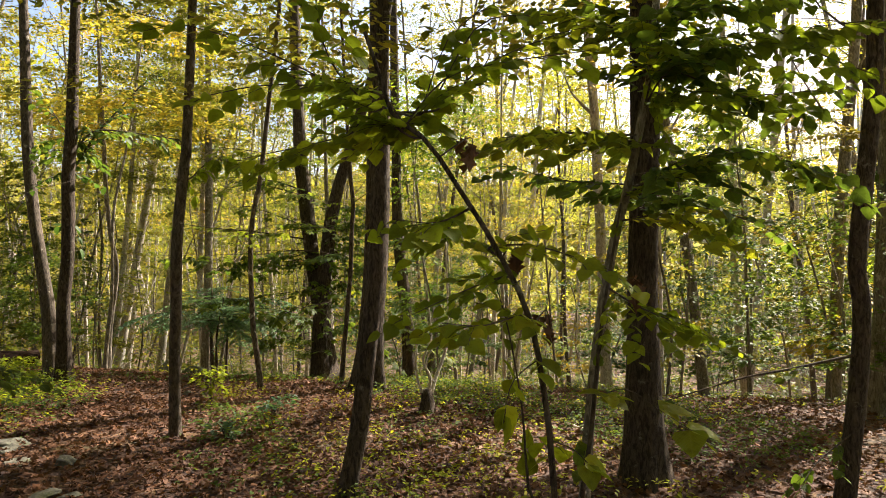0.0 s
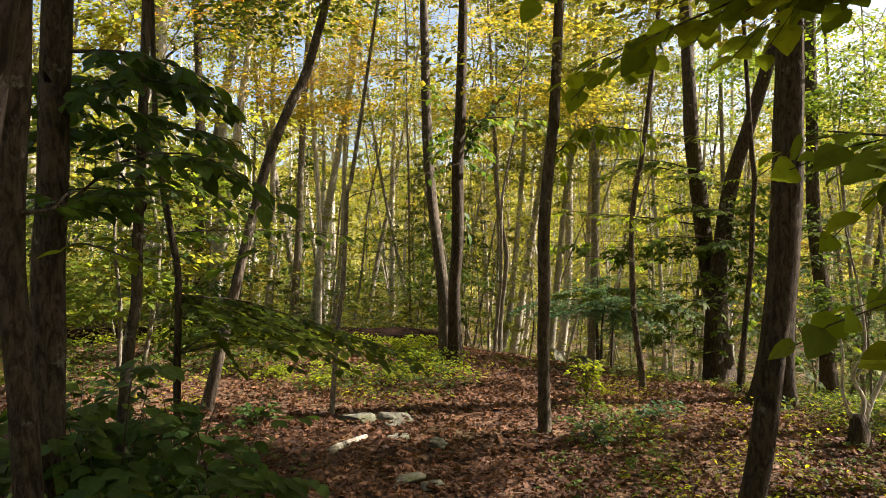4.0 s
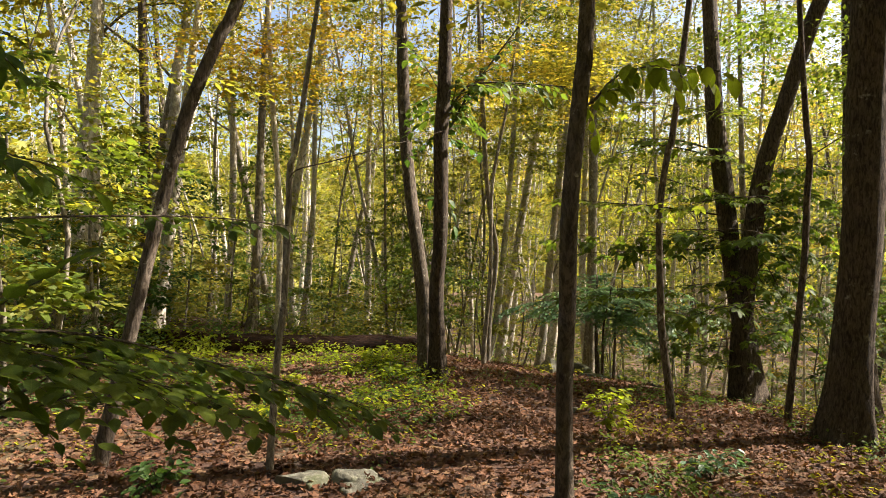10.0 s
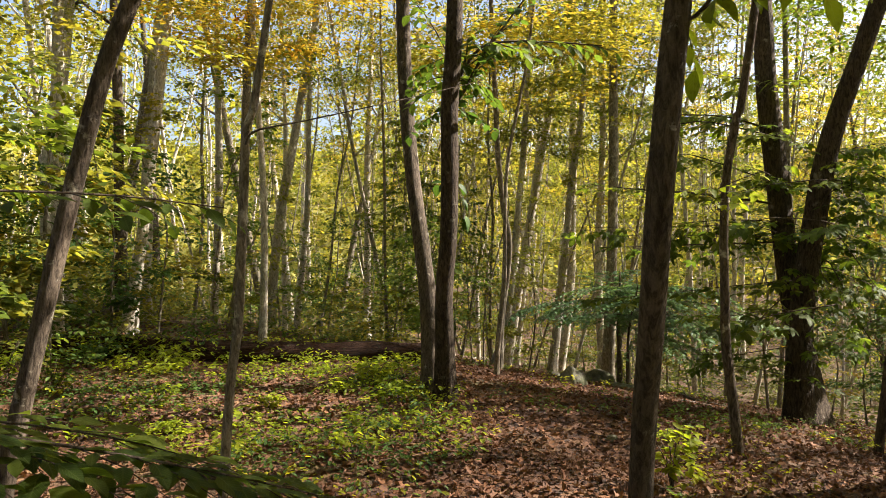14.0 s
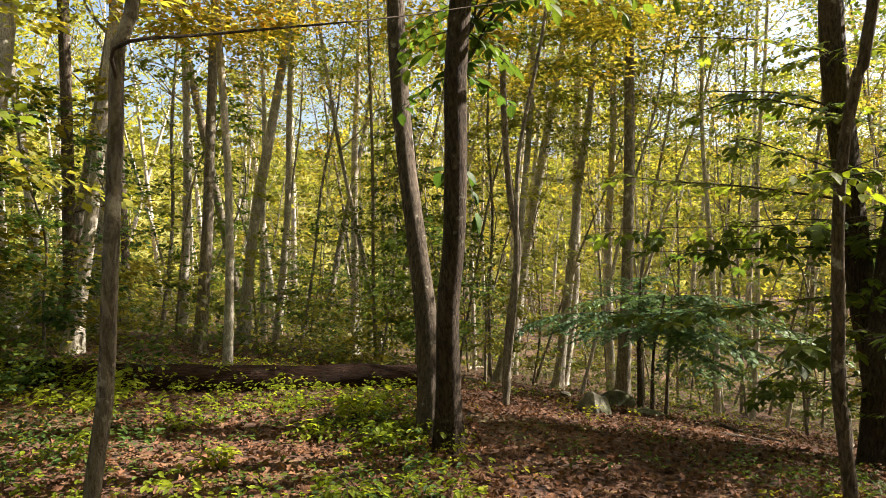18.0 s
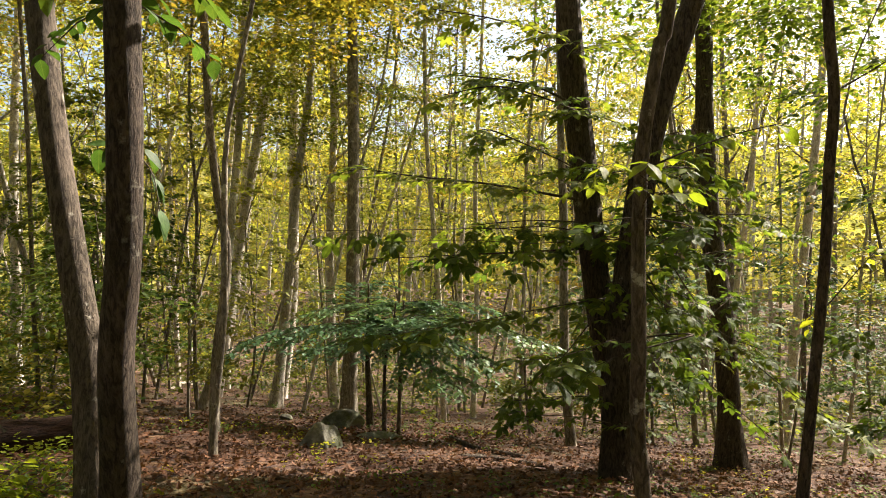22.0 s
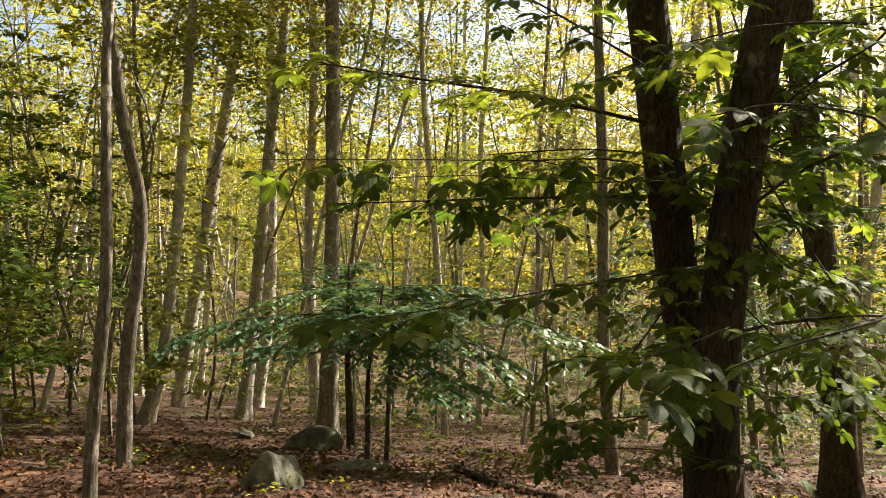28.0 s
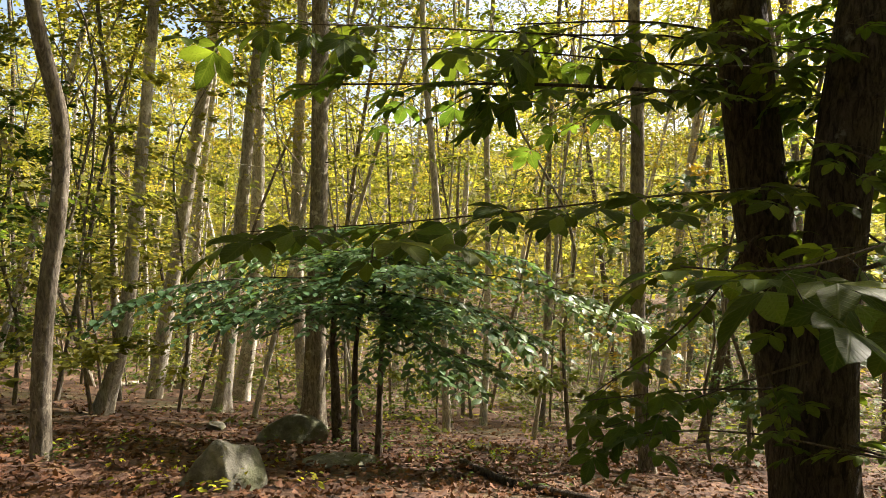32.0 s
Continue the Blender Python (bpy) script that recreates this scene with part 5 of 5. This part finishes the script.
bough(forked_sapling, [(1.86, 0.60, 1.03), (1.46, 0.14, 1.18), (1.32, -0.12, 1.16), (1.26, -0.34, 1.11)], 0.004, 4, 0.12, length=0.08, hang=0.3, **LIME)


OLIVE = dict(mat=LEAF_MID, shape=BASSWOOD, label="broad mid-green leaves turning yellow")
PALE_OLIVE = dict(mat=LEAF_LIME, shape=BASSWOOD, label="thin yellow-green leaves on arching twigs")
bough(bowed_sapling, [(0.75, 0.57, 2.16), (0.64, 0.74, 2.31), (0.47, 0.95, 2.39), (0.31, 1.16, 2.54)], 0.004, 7, 0.07, length=0.24, hang=0.45, loose=0.5, **PALE_OLIVE)
bough(bowed_sapling, [(0.75, 0.57, 2.16), (0.65, 0.68, 2.4), (0.64, 0.74, 2.56), (0.59, 0.82, 2.71)], 0.004, 6, 0.07, length=0.24, hang=0.45, loose=0.5, **PALE_OLIVE)
bough(bowed_sapling, [(0.76, 0.55, 2.13), (0.52, 0.68, 2.08), (0.3, 0.8, 2.0)], 0.004, 7, 0.07, length=0.24, hang=0.45, loose=0.5, **PALE_OLIVE)
bough(bowed_sapling, [(0.86, 0.48, 2.21), (1.06, 0.49, 2.39), (1.37, 0.42, 2.55), (1.63, 0.38, 2.64)], 0.004, 6, 0.07, length=0.24, hang=0.45, loose=0.5, **PALE_OLIVE)
bough(bowed_sapling, [(0.8, 0.53, 2.19), (0.98, 0.57, 2.52), (1.29, 0.52, 2.75)], 0.004, 7, 0.07, length=0.24, hang=0.45, loose=0.5, **PALE_OLIVE)
bough(forked_sapling, [(2.1, 0.39, 2.51), (2.34, 0.29, 2.63), (2.72, 0.08, 2.73), (3.11, -0.15, 2.8)], 0.005, 16, 0.085, length=0.38, hang=0.45, loose=0.5, **OLIVE)
bough(forked_sapling, [(2.13, 0.37, 2.07), (2.33, 0.26, 2.15), (2.65, 0.05, 2.1), (2.89, -0.1, 2.0)], 0.005, 14, 0.085, length=0.38, hang=0.45, loose=0.5, **OLIVE)
bough(forked_sapling, [(2.07, 0.41, 2.69), (2.03, 0.7, 2.86), (1.84, 1.1, 2.9)], 0.005, 13, 0.085, length=0.38, hang=0.45, loose=0.5, **OLIVE)
bough(forked_sapling, [(2.08, 0.54, 2.21), (2.07, 0.93, 2.3), (2.03, 1.34, 2.34)], 0.005, 14, 0.085, length=0.38, hang=0.45, loose=0.5, **OLIVE)
bough(forked_sapling, [(2.09, 0.4, 2.53), (2.57, 0.28, 2.42), (3.03, 0.17, 2.37)], 0.005, 13, 0.085, length=0.38, hang=0.45, loose=0.5, **OLIVE)
bough(forked_sapling, [(2.05, 0.43, 2.79), (2.57, 0.28, 2.91), (3.1, 0.11, 3.04)], 0.005, 12, 0.085, length=0.38, hang=0.45, loose=0.5, **OLIVE)
bough(clearing_tree, [(3.18, 1.33, 3.2), (3.13, 1.87, 3.25), (2.95, 2.52, 3.15)], 0.01, 14, 0.1, length=0.6, hang=0.45, loose=0.5, **OLIVE)
bough(clearing_tree, [(3.18, 1.33, 2.12), (2.99, 1.86, 2.19), (2.88, 2.32, 2.34)], 0.01, 12, 0.1, length=0.6, hang=0.45, loose=0.5, **OLIVE)
bough(clearing_tree, [(3.21, 1.3, 2.97), (4.08, 1.12, 3.04), (5.08, 0.85, 2.97)], 0.01, 16, 0.1, length=0.6, hang=0.45, loose=0.5, **OLIVE)
bough(clearing_tree, [(3.21, 1.31, 2.04), (3.92, 1.12, 1.95), (4.53, 1.03, 1.79)], 0.01, 10, 0.1, length=0.6, hang=0.45, loose=0.5, **OLIVE)

# side stems, a bare low limb and withered leaves about the clearing
bough(forked_sapling, [(1.79, 0.63, 0.59), (1.84, 0.62, 0.87), (1.89, 0.61, 1.29), (1.95, 0.6, 1.6), (2.01, 0.58, 1.92)], 0.016, 3, 0.09, length=0.2, hang=0.3, loose=0.5, **OLIVE)
bough(bowed_sapling, [(1.1, 0.28, 0.83), (1.1, 0.32, 1.13), (1.08, 0.38, 1.44), (1.05, 0.44, 1.64)], 0.006, 6, 0.08, length=0.16, hang=0.3, loose=0.5, **PALE_OLIVE)
bough(edge_tree, [(4.33, 0.41, 1.02), (3.93, 0.7, 0.92), (3.67, 0.87, 0.87), (3.42, 1.04, 0.79), (3.19, 1.18, 0.72)], 0.012, 3, 0.07, length=0.2, hang=0.4, loose=0.5, **OLIVE)
bough(edge_tree, [(4.3, 0.44, 0.52), (3.94, 0.53, 0.36), (3.7, 0.53, 0.25)], 0.007, 3, 0.07, length=0.3, hang=0.4, loose=0.5, **OLIVE)
bough(bowed_sapling, [(1.09, 0.35, 1.74), (1.1, 0.34, 1.71), (1.09, 0.35, 1.67)], 0.003, 3, 0.075, LITTER, LOBED, length=0.05, hang=1.2, loose=0.9, label="withered brown hanging leaves")
bough(bowed_sapling, [(0.96, 0.45, 2.11), (0.97, 0.44, 2.08), (0.96, 0.45, 2.05)], 0.003, 3, 0.075, LITTER, LOBED, length=0.05, hang=1.2, loose=0.9, label="withered brown hanging leaves")
bough(bowed_sapling, [(1.18, 0.28, 1.48), (1.19, 0.27, 1.45), (1.19, 0.27, 1.42)], 0.003, 3, 0.075, LITTER, LOBED, length=0.05, hang=1.2, loose=0.9, label="withered brown hanging leaves")
bough(forked_sapling, [(1.97, 0.49, 1.57), (1.98, 0.48, 1.54), (1.98, 0.48, 1.49)], 0.003, 3, 0.075, LITTER, LOBED, length=0.05, hang=1.2, loose=0.9, label="withered brown hanging leaves")


# ---- shrubs and seedlings ----
def shrub(place, height, reach, stems, leaf, mat, label, shape=OVAL):
    x, y = place
    z = floor_z(x, y)
    t = thing("shrub", label, "shrub", (x, y, z), "shrubs on the forest floor")
    sets = []
    for k in range(stems):
        a = rng.uniform(0, 6.28)
        top = np.array((reach * rng.uniform(0.2, 0.8) * math.cos(a), reach * rng.uniform(0.2, 0.8) * math.sin(a), height * rng.uniform(0.6, 1.0)))
        v, f = tube(spline([(0, 0, -0.03), top * (0.35, 0.35, 0.55), top], 6), np.linspace(0.006, 0.002, 6), 4, rng)
        part("stem", mesh_of("stem", v, f, TWIG), t)
        for q in (0.45, 0.6, 0.75, 0.88, 1.0):
            a2 = rng.uniform(0, 6.28)
            sets.append(spray(rng, top * q, (math.cos(a2), math.sin(a2), 0.1), reach * rng.uniform(0.3, 0.6), 7, leaf, 0.5, 0.2))
    tagged(part("leaves", leaves_mesh("leaves", sets, mat, shape), t), kind="stuff")
    return t


shrub((-1.25, 2.35), 1.1, 0.55, 9, 0.1, LEAF_GREEN, "dark green leafy shrub beside the path", BASSWOOD)
shrub((-1.75, 2.2), 1.0, 0.5, 8, 0.1, LEAF_GREEN, "dark green leafy shrub beside the path", BASSWOOD)
shrub((-1.0, 1.75), 0.85, 0.4, 6, 0.09, LEAF_GREEN, "dark green leafy shrub beside the path", BASSWOOD)
shrub((-1.9, 3.4), 0.8, 0.5, 6, 0.09, LEAF_GREEN, "dark green leafy shrub beside the path")
shrub((-0.9, 2.7), 0.85, 0.45, 8, 0.11, LEAF_GREEN, "dark green leafy shrub beside the path", BEECH)
shrub((-1.15, 3.05), 0.85, 0.45, 8, 0.11, LEAF_GREEN, "dark green leafy shrub beside the path", BEECH)
shrub((-1.6, 2.8), 1.0, 0.5, 9, 0.11, LEAF_GREEN, "dark green leafy shrub beside the path", BEECH)
shrub((-0.75, 2.2), 0.6, 0.35, 5, 0.08, LEAF_LIME, "small shrub with round yellow-green leaves")
YX = (2.13, 6.34, -0.03)
shrub(YX[:2], 0.4, 0.28, 5, 0.07, LEAF_LIME, "small bright yellow-green shrub in leaf litter")
GX = (2.46, 5.34, -0.02)
shrub(GX[:2], 0.2, 0.3, 4, 0.06, LEAF_TEAL, "low grey-green woodland plant")
GX = (1.67, 4.69, -0.01)
shrub(GX[:2], 0.18, 0.3, 4, 0.06, LEAF_TEAL, "low grey-green woodland plant")
GX = (0.45, 9.95, -0.10)
shrub(GX[:2], 0.3, 0.3, 5, 0.08, LEAF_LIME, "small bright yellow-green shrub in leaf litter")
GX = (-1.14, 5.56, -0.00)
shrub(GX[:2], 0.22, 0.3, 5, 0.07, LEAF_GREEN, "low green woodland plant")
for x, y in ((0.1, 9.4), (-0.5, 8.6), (0.4, 8.0), (-0.9, 9.9), (-1.6, 9.0), (-0.2, 10.6), (0.6, 10.2), (-0.6, 7.4), (0.2, 7.2), (-1.9, 10.6), (-1.2, 8.0), (-2.6, 9.6)):
    shrub((x, y), rng.uniform(0.12, 0.24), 0.3, 4, 0.055, LEAF_LIME, "yellow-green seedling clump in leaf litter")


for (x, y, _), h, m in (((-3.41, 11.73, -0.01), 0.55, LEAF_GREEN), ((-2.86, 11.43, -0.02), 0.4, LEAF_LIME), ((-2.56, 11.65, -0.02), 0.5, LEAF_GREEN), ((-1.99, 11.24, -0.03), 0.35, LEAF_LIME), ((-1.69, 11.54, -0.04), 0.45, LEAF_GREEN), ((-2.83, 10.87, -0.01), 0.3, LEAF_GREEN), ((-2.12, 10.67, -0.02), 0.3, LEAF_LIME), ((-2.72, 9.61, -0.01), 0.5, LEAF_GREEN), ((-3.31, 9.96, -0.01), 0.5, LEAF_LIME), ((-1.16, 11.62, -0.06), 0.3, LEAF_LIME), ((0.62, 9.15, -0.05), 0.22, LEAF_LIME)):
    shrub((x, y), h, 0.5, 6, 0.07, m, "low leafy shrub in front of the fallen log")


def litter(count, shape, size, name, label, seed, mat, spread_m, lift=0.0):
    """Fallen leaves strewn over the ground near the path, thinning out away from it."""
    rnd = np.random.default_rng(seed)
    pick = rnd.integers(0, len(PATHWAY), count)
    px = np.array([p.x for p in PATHWAY])[pick]
    py = np.array([p.y for p in PATHWAY])[pick]
    a = rnd.uniform(0, 2 * math.pi, count)
    d = np.abs(rnd.normal(0, spread_m, count)) + rnd.uniform(0.2, 3.5, count)
    x, y = px + d * np.sin(a) + 1.2, py + d * np.cos(a) + 1.5
    z = np.array([floor_z(p, q) for p, q in zip(x, y)])
    pos = np.stack([x, y, z + rnd.uniform(0.002, 0.03, count) + lift], 1)
    way = np.stack([rnd.normal(0, 1, count), rnd.normal(0, 1, count), rnd.normal(0, 0.22, count)], 1)
    up = np.stack([rnd.normal(0, 0.3, count), rnd.normal(0, 0.3, count), np.ones(count)], 1)
    ob = new(name, leaves_mesh(name, [(pos, way, up, size * rnd.uniform(0.55, 1.25, count))], mat, shape, 0.5, rnd))
    tagged(ob, label, "leaf litter", kind="stuff")


litter(62000, LOBED, 0.056, "fallen_leaves", "brown and rust fallen leaves on the forest floor", 31, LITTER, 4.5)
litter(76000, OVAL, 0.05, "fallen_leaves", "tan and brown fallen leaves on the forest floor", 32, LITTER, 6.0)


def seedlings(count, seed, mat, leaf, tall, label, zone=None):
    """Low plants in drifts over the ground on both sides of the path."""
    rnd = np.random.default_rng(seed)
    sets = []
    while len(sets) < count:
        p = PATHWAY[rnd.integers(0, len(PATHWAY))]
        a, d = rnd.uniform(0, 6.28), rnd.uniform(1.0, 12)
        x, y = p.x + d * math.sin(a) + 1.5, p.y + d * math.cos(a) + 2
        drift = 0.25 if -3.2 < x < 1.0 and 6.0 < y < 12.0 else 0.12 if x > 1.2 and y < 7 else 0.0
        if zone:
            x, y = rnd.uniform(zone[0], zone[1]), rnd.uniform(zone[2], zone[3])
            drift = 0.1
        if noise.noise((x * 0.5, y * 0.5, seed)) + drift < 0.1 or from_path(x, y) < 0.7:
            continue
        h = rnd.uniform(0.02, tall)
        sets.append(spray(rnd, (x, y, floor_z(x, y) + h), (rnd.normal(0, 1), rnd.normal(0, 1), 0.2), rnd.uniform(0.08, 0.22), rnd.integers(4, 10), leaf, 0.6, 0.2))
    ob = new("seedlings", leaves_mesh("seedlings", sets, mat, OVAL))
    tagged(ob, label, "undergrowth", kind="stuff")


seedlings(1700, 41, LEAF_LIME, 0.042, 0.14, "low yellow-green seedlings across the forest floor")
seedlings(2600, 44, LEAF_GREEN, 0.042, 0.10, "low dull green plants across the forest floor")
seedlings(1100, 46, LEAF_LIME, 0.05, 0.2, "sunlit yellow-green seedlings in front of the log", (-4.5, 1.2, 7.2, 13.0))
seedlings(1300, 47, LEAF_GREEN, 0.045, 0.16, "dull green low plants in front of the log", (-5.0, 1.0, 6.8, 13.0))
seedlings(1500, 49, LEAF_MID, 0.042, 0.14, "dull green low plants beside the path", (1.7, 7.5, 1.0, 8.6))
seedlings(700, 48, LEAF_LIME, 0.04, 0.12, "low yellow-green seedlings beside the path", (1.6, 6.5, 2.0, 8.0))


# ---- rocks, log, fallen branches ----
def rock(place, size, turn, label, seed, sink=0.3):
    rnd = np.random.default_rng(seed)
    bm = bmesh.new()
    bmesh.ops.create_icosphere(bm, subdivisions=4, radius=0.5)
    cuts = [(Vector(rnd.normal(0, 1, 3)).normalized(), rnd.uniform(0.2, 0.36)) for _ in range(9)]
    for v in bm.verts:
        for n, d in cuts:
            k = v.co.dot(n) - d
            if k > 0:
                v.co -= n * k
        v.co *= 1 + 0.10 * noise.noise(v.co * 3.1 + Vector((seed, 0, 0))) + 0.05 * noise.noise(v.co * 9) + 0.025 * noise.noise(v.co * 21)
        v.co = Vector((v.co.x * size[0], v.co.y * size[1], v.co.z * size[2]))
    me = bpy.data.meshes.new("rock")
    bm.to_mesh(me)
    bm.free()
    me.materials.append(STONE)
    me.polygons.foreach_set("use_smooth", [True] * len(me.polygons))
    x, y = place
    ob = new("rock", me)
    ob.matrix_world = pose(x, y, floor_z(x, y) + size[2] * (0.30 - sink), rnd.uniform(-14, 14), rnd.uniform(-14, 14), turn)
    return tagged(ob, label, "rock", "rocks on the forest floor")


for (x, y, _), size, turn, label, seed in (
    ((-0.27, 5.60, -0.00), (0.4, 0.32, 0.24), 20, "grey-green mossy rock in the leaf litter", 1),
    ((0.13, 5.56, -0.01), (0.46, 0.26, 0.13), 70, "flat grey stone in the leaf litter", 2),
    ((0.05, 3.88, -0.00), (0.36, 0.2, 0.1), 15, "flat pale stone in the path", 21),
    ((0.26, 3.80, -0.00), (0.26, 0.2, 0.09), 70, "flat pale stone in the path", 22),
    ((0.14, 5.64, -0.01), (0.45, 0.32, 0.16), 10, "flat grey stone in the path", 3),
    ((0.09, 5.01, -0.01), (0.3, 0.22, 0.12), 50, "flat grey stone in the path", 4),
    ((0.37, 4.74, -0.00), (0.32, 0.26, 0.14), 90, "flat grey stone in the path", 5),
    ((3.23, 11.64, -0.55), (0.56, 0.5, 0.86), 30, "tall mossy boulder with pale lichen", 6),
    ((4.38, 13.73, -1.03), (0.66, 0.5, 0.46), 0, "low grey boulder on the slope", 7),
    ((4.16, 12.27, -0.79), (0.7, 0.4, 0.16), 20, "flat buried stone beside thin poles", 8),
    ((4.05, 14.91, -1.14), (0.25, 0.22, 0.2), 20, "small brown stone in leaf litter", 9),
    ((2.42, 8.10, -0.11), (0.16, 0.14, 0.1), 20, "small stone in leaf litter", 10),
    ((7.04, 34.62, -4.16), (1.2, 0.8, 0.5), 20, "pale sunlit stone far down the slope", 11),
    ((15.88, 30.12, -4.53), (0.9, 0.7, 0.6), 60, "pale sunlit stone far down the slope", 12),
):
    rock((x, y), size, turn, label, seed)


def fallen(name, label, pts, r0, r1, mat, sides=12, stubs=0, seed=1):
    """A trunk or branch lying on the ground through pts (east, north)."""
    rnd = np.random.default_rng(seed)
    t = thing(name, label, "log" if r0 > 0.06 else "branch", (pts[0][0], pts[0][1], floor_z(*pts[0])))
    at = np.array(t.matrix_world.translation)
    flat = spline([(x, y, 0) for x, y in pts], 22)
    line = np.array([(p[0], p[1], floor_z(p[0], p[1])) for p in flat])
    rr = np.linspace(r0, r1, 22)
    line[:, 2] += rr * 0.75
    line[:, 2] = np.convolve(np.pad(line[:, 2], 3, "edge"), np.ones(7) / 7, "valid")
    v, f = tube(line - at, rr * rnd.uniform(0.9, 1.1, 22), sides, rnd, 0.07 if r0 < 0.06 else 0.13)
    part("trunk" if r0 > 0.06 else "stick", mesh_of(name, v, f, mat), t)
    for _ in range(stubs):
        i = rnd.integers(3, 20)
        d = np.array((rnd.normal(0, 1), rnd.normal(0, 1), rnd.uniform(0.2, 0.9)))
        d /= np.linalg.norm(d)
        q = line[i] - at
        v, f = tube(np.array([q, q + d * rr[i] * 1.1, q + d * rr[i] * rnd.uniform(1.3, 2.0)]), (rr[i] * 0.4, rr[i] * 0.3, rr[i] * 0.2), 6, rnd)
        part("stub", mesh_of("stub", v, f, mat), t)
    return t


LA, LB = (1.17, 11.73, -0.26), (-3.18, 11.62, -0.02)
LC = (-1.03, 11.40, -0.06)
fallen("fallen_log", "rotting dark brown fallen log behind the twin trees", [LA[:2], LC[:2], LB[:2], (LB[0] - 2.4, LB[1] - 0.5)], 0.155, 0.13, BARK_ROT, 26, 4, 3)
def gnarled(place, label):
    """A dead, twisted clump of pale stems on a dark stool."""
    x, y = place
    t = thing("gnarled_shrub", label, "shrub", (x, y, floor_z(x, y)))
    rnd = np.random.default_rng(64)
    v, f = tube(spline([(0, 0, -0.08), (0.01, 0, 0.1), (0, 0.01, 0.24)], 7), np.linspace(0.085, 0.05, 7), 12, rnd, 0.16, 0.6)
    part("stool", mesh_of("stool", v, f, BARK_DARK), t)
    for pts, r in (([(0, 0, 0.15), (0.05, 0, 0.35), (-0.03, 0.02, 0.55), (0.06, 0.0, 0.8), (0.02, 0.05, 1.35)], 0.024), ([(0.03, 0, 0.12), (0.13, 0.02, 0.34), (0.27, 0.03, 0.62), (0.33, 0.05, 1.0), (0.3, 0.06, 1.9)], 0.026), ([(-0.03, 0, 0.15), (-0.12, 0.02, 0.42), (-0.1, 0.05, 0.75), (-0.2, 0.04, 1.1)], 0.016), ([(0.1, 0, 0.3), (0.02, 0.04, 0.5), (0.16, 0.05, 0.72)], 0.012)):
        v, f = tube(spline(pts, 16), np.linspace(r, r * 0.35, 16), 8, rnd, 0.1)
        part("stem", mesh_of("stem", v, f, BARK_PALE_SUNLIT), t)


GX = (3.71, 4.39, -0.03)
gnarled(GX[:2], "gnarled dead shrub of pale twisted stems")
LA, LB, LC = (4.55, 3.21, -0.03), (4.52, 2.86, -0.03), (4.29, 2.37, -0.02)
fallen("fallen_branch", "pale fallen branch in the leaf litter", [LA[:2], LB[:2], LC[:2]], 0.022, 0.012, BARK_PALE_SUNLIT, 8, 2, 14)
LA, LB, LC = (4.27, 4.58, -0.06), (4.40, 4.09, -0.05), (4.48, 3.76, -0.04)
fallen("fallen_branch", "dark fallen branch in the leaf litter", [LA[:2], LB[:2], LC[:2]], 0.03, 0.016, BARK_DARK, 8, 3, 15)
LA, LB, LC = (3.91, 22.96, -2.27), (5.45, 28.16, -3.30), (6.31, 26.70, -3.24)
fallen("fallen_branch", "pale fallen limb far down the slope", [LA[:2], LB[:2], LC[:2]], 0.05, 0.03, BARK_PALE_SUNLIT, 8, 2, 16)
LA, LB, LC = (6.19, 10.64, -0.92), (6.16, 10.23, -0.86), (6.95, 10.45, -1.03)
fallen("fallen_branch", "weathered fallen branch behind the double tree", [LA[:2], LB[:2], LC[:2]], 0.03, 0.02, BARK_GREY, 8, 2, 17)
LA, LB, LC = (4.44, 10.89, -0.65), (4.76, 10.72, -0.68), (5.02, 10.27, -0.66)
fallen("fallen_branch", "dark fallen branch in the leaf litter", [LA[:2], LB[:2], LC[:2]], 0.03, 0.02, BARK_DARK, 8, 3, 4)
LA, LB, LC = (5.08, 12.06, -0.92), (5.04, 11.34, -0.82), (5.22, 10.84, -0.78)
fallen("fallen_branch", "dark fallen branch in the leaf litter", [LA[:2], LB[:2], LC[:2]], 0.035, 0.03, BARK_DARK, 8, 2, 5)
LA, LB = (-0.45, 4.66, -0.00), (-0.17, 5.08, -0.00)
fallen("exposed_root", "pale worn tree root across the path", [LA[:2], ((LA[0] + LB[0]) / 2, (LA[1] + LB[1]) / 2 + 0.05), LB[:2]], 0.035, 0.02, BARK_PALE_SUNLIT, 8, 0, 6)
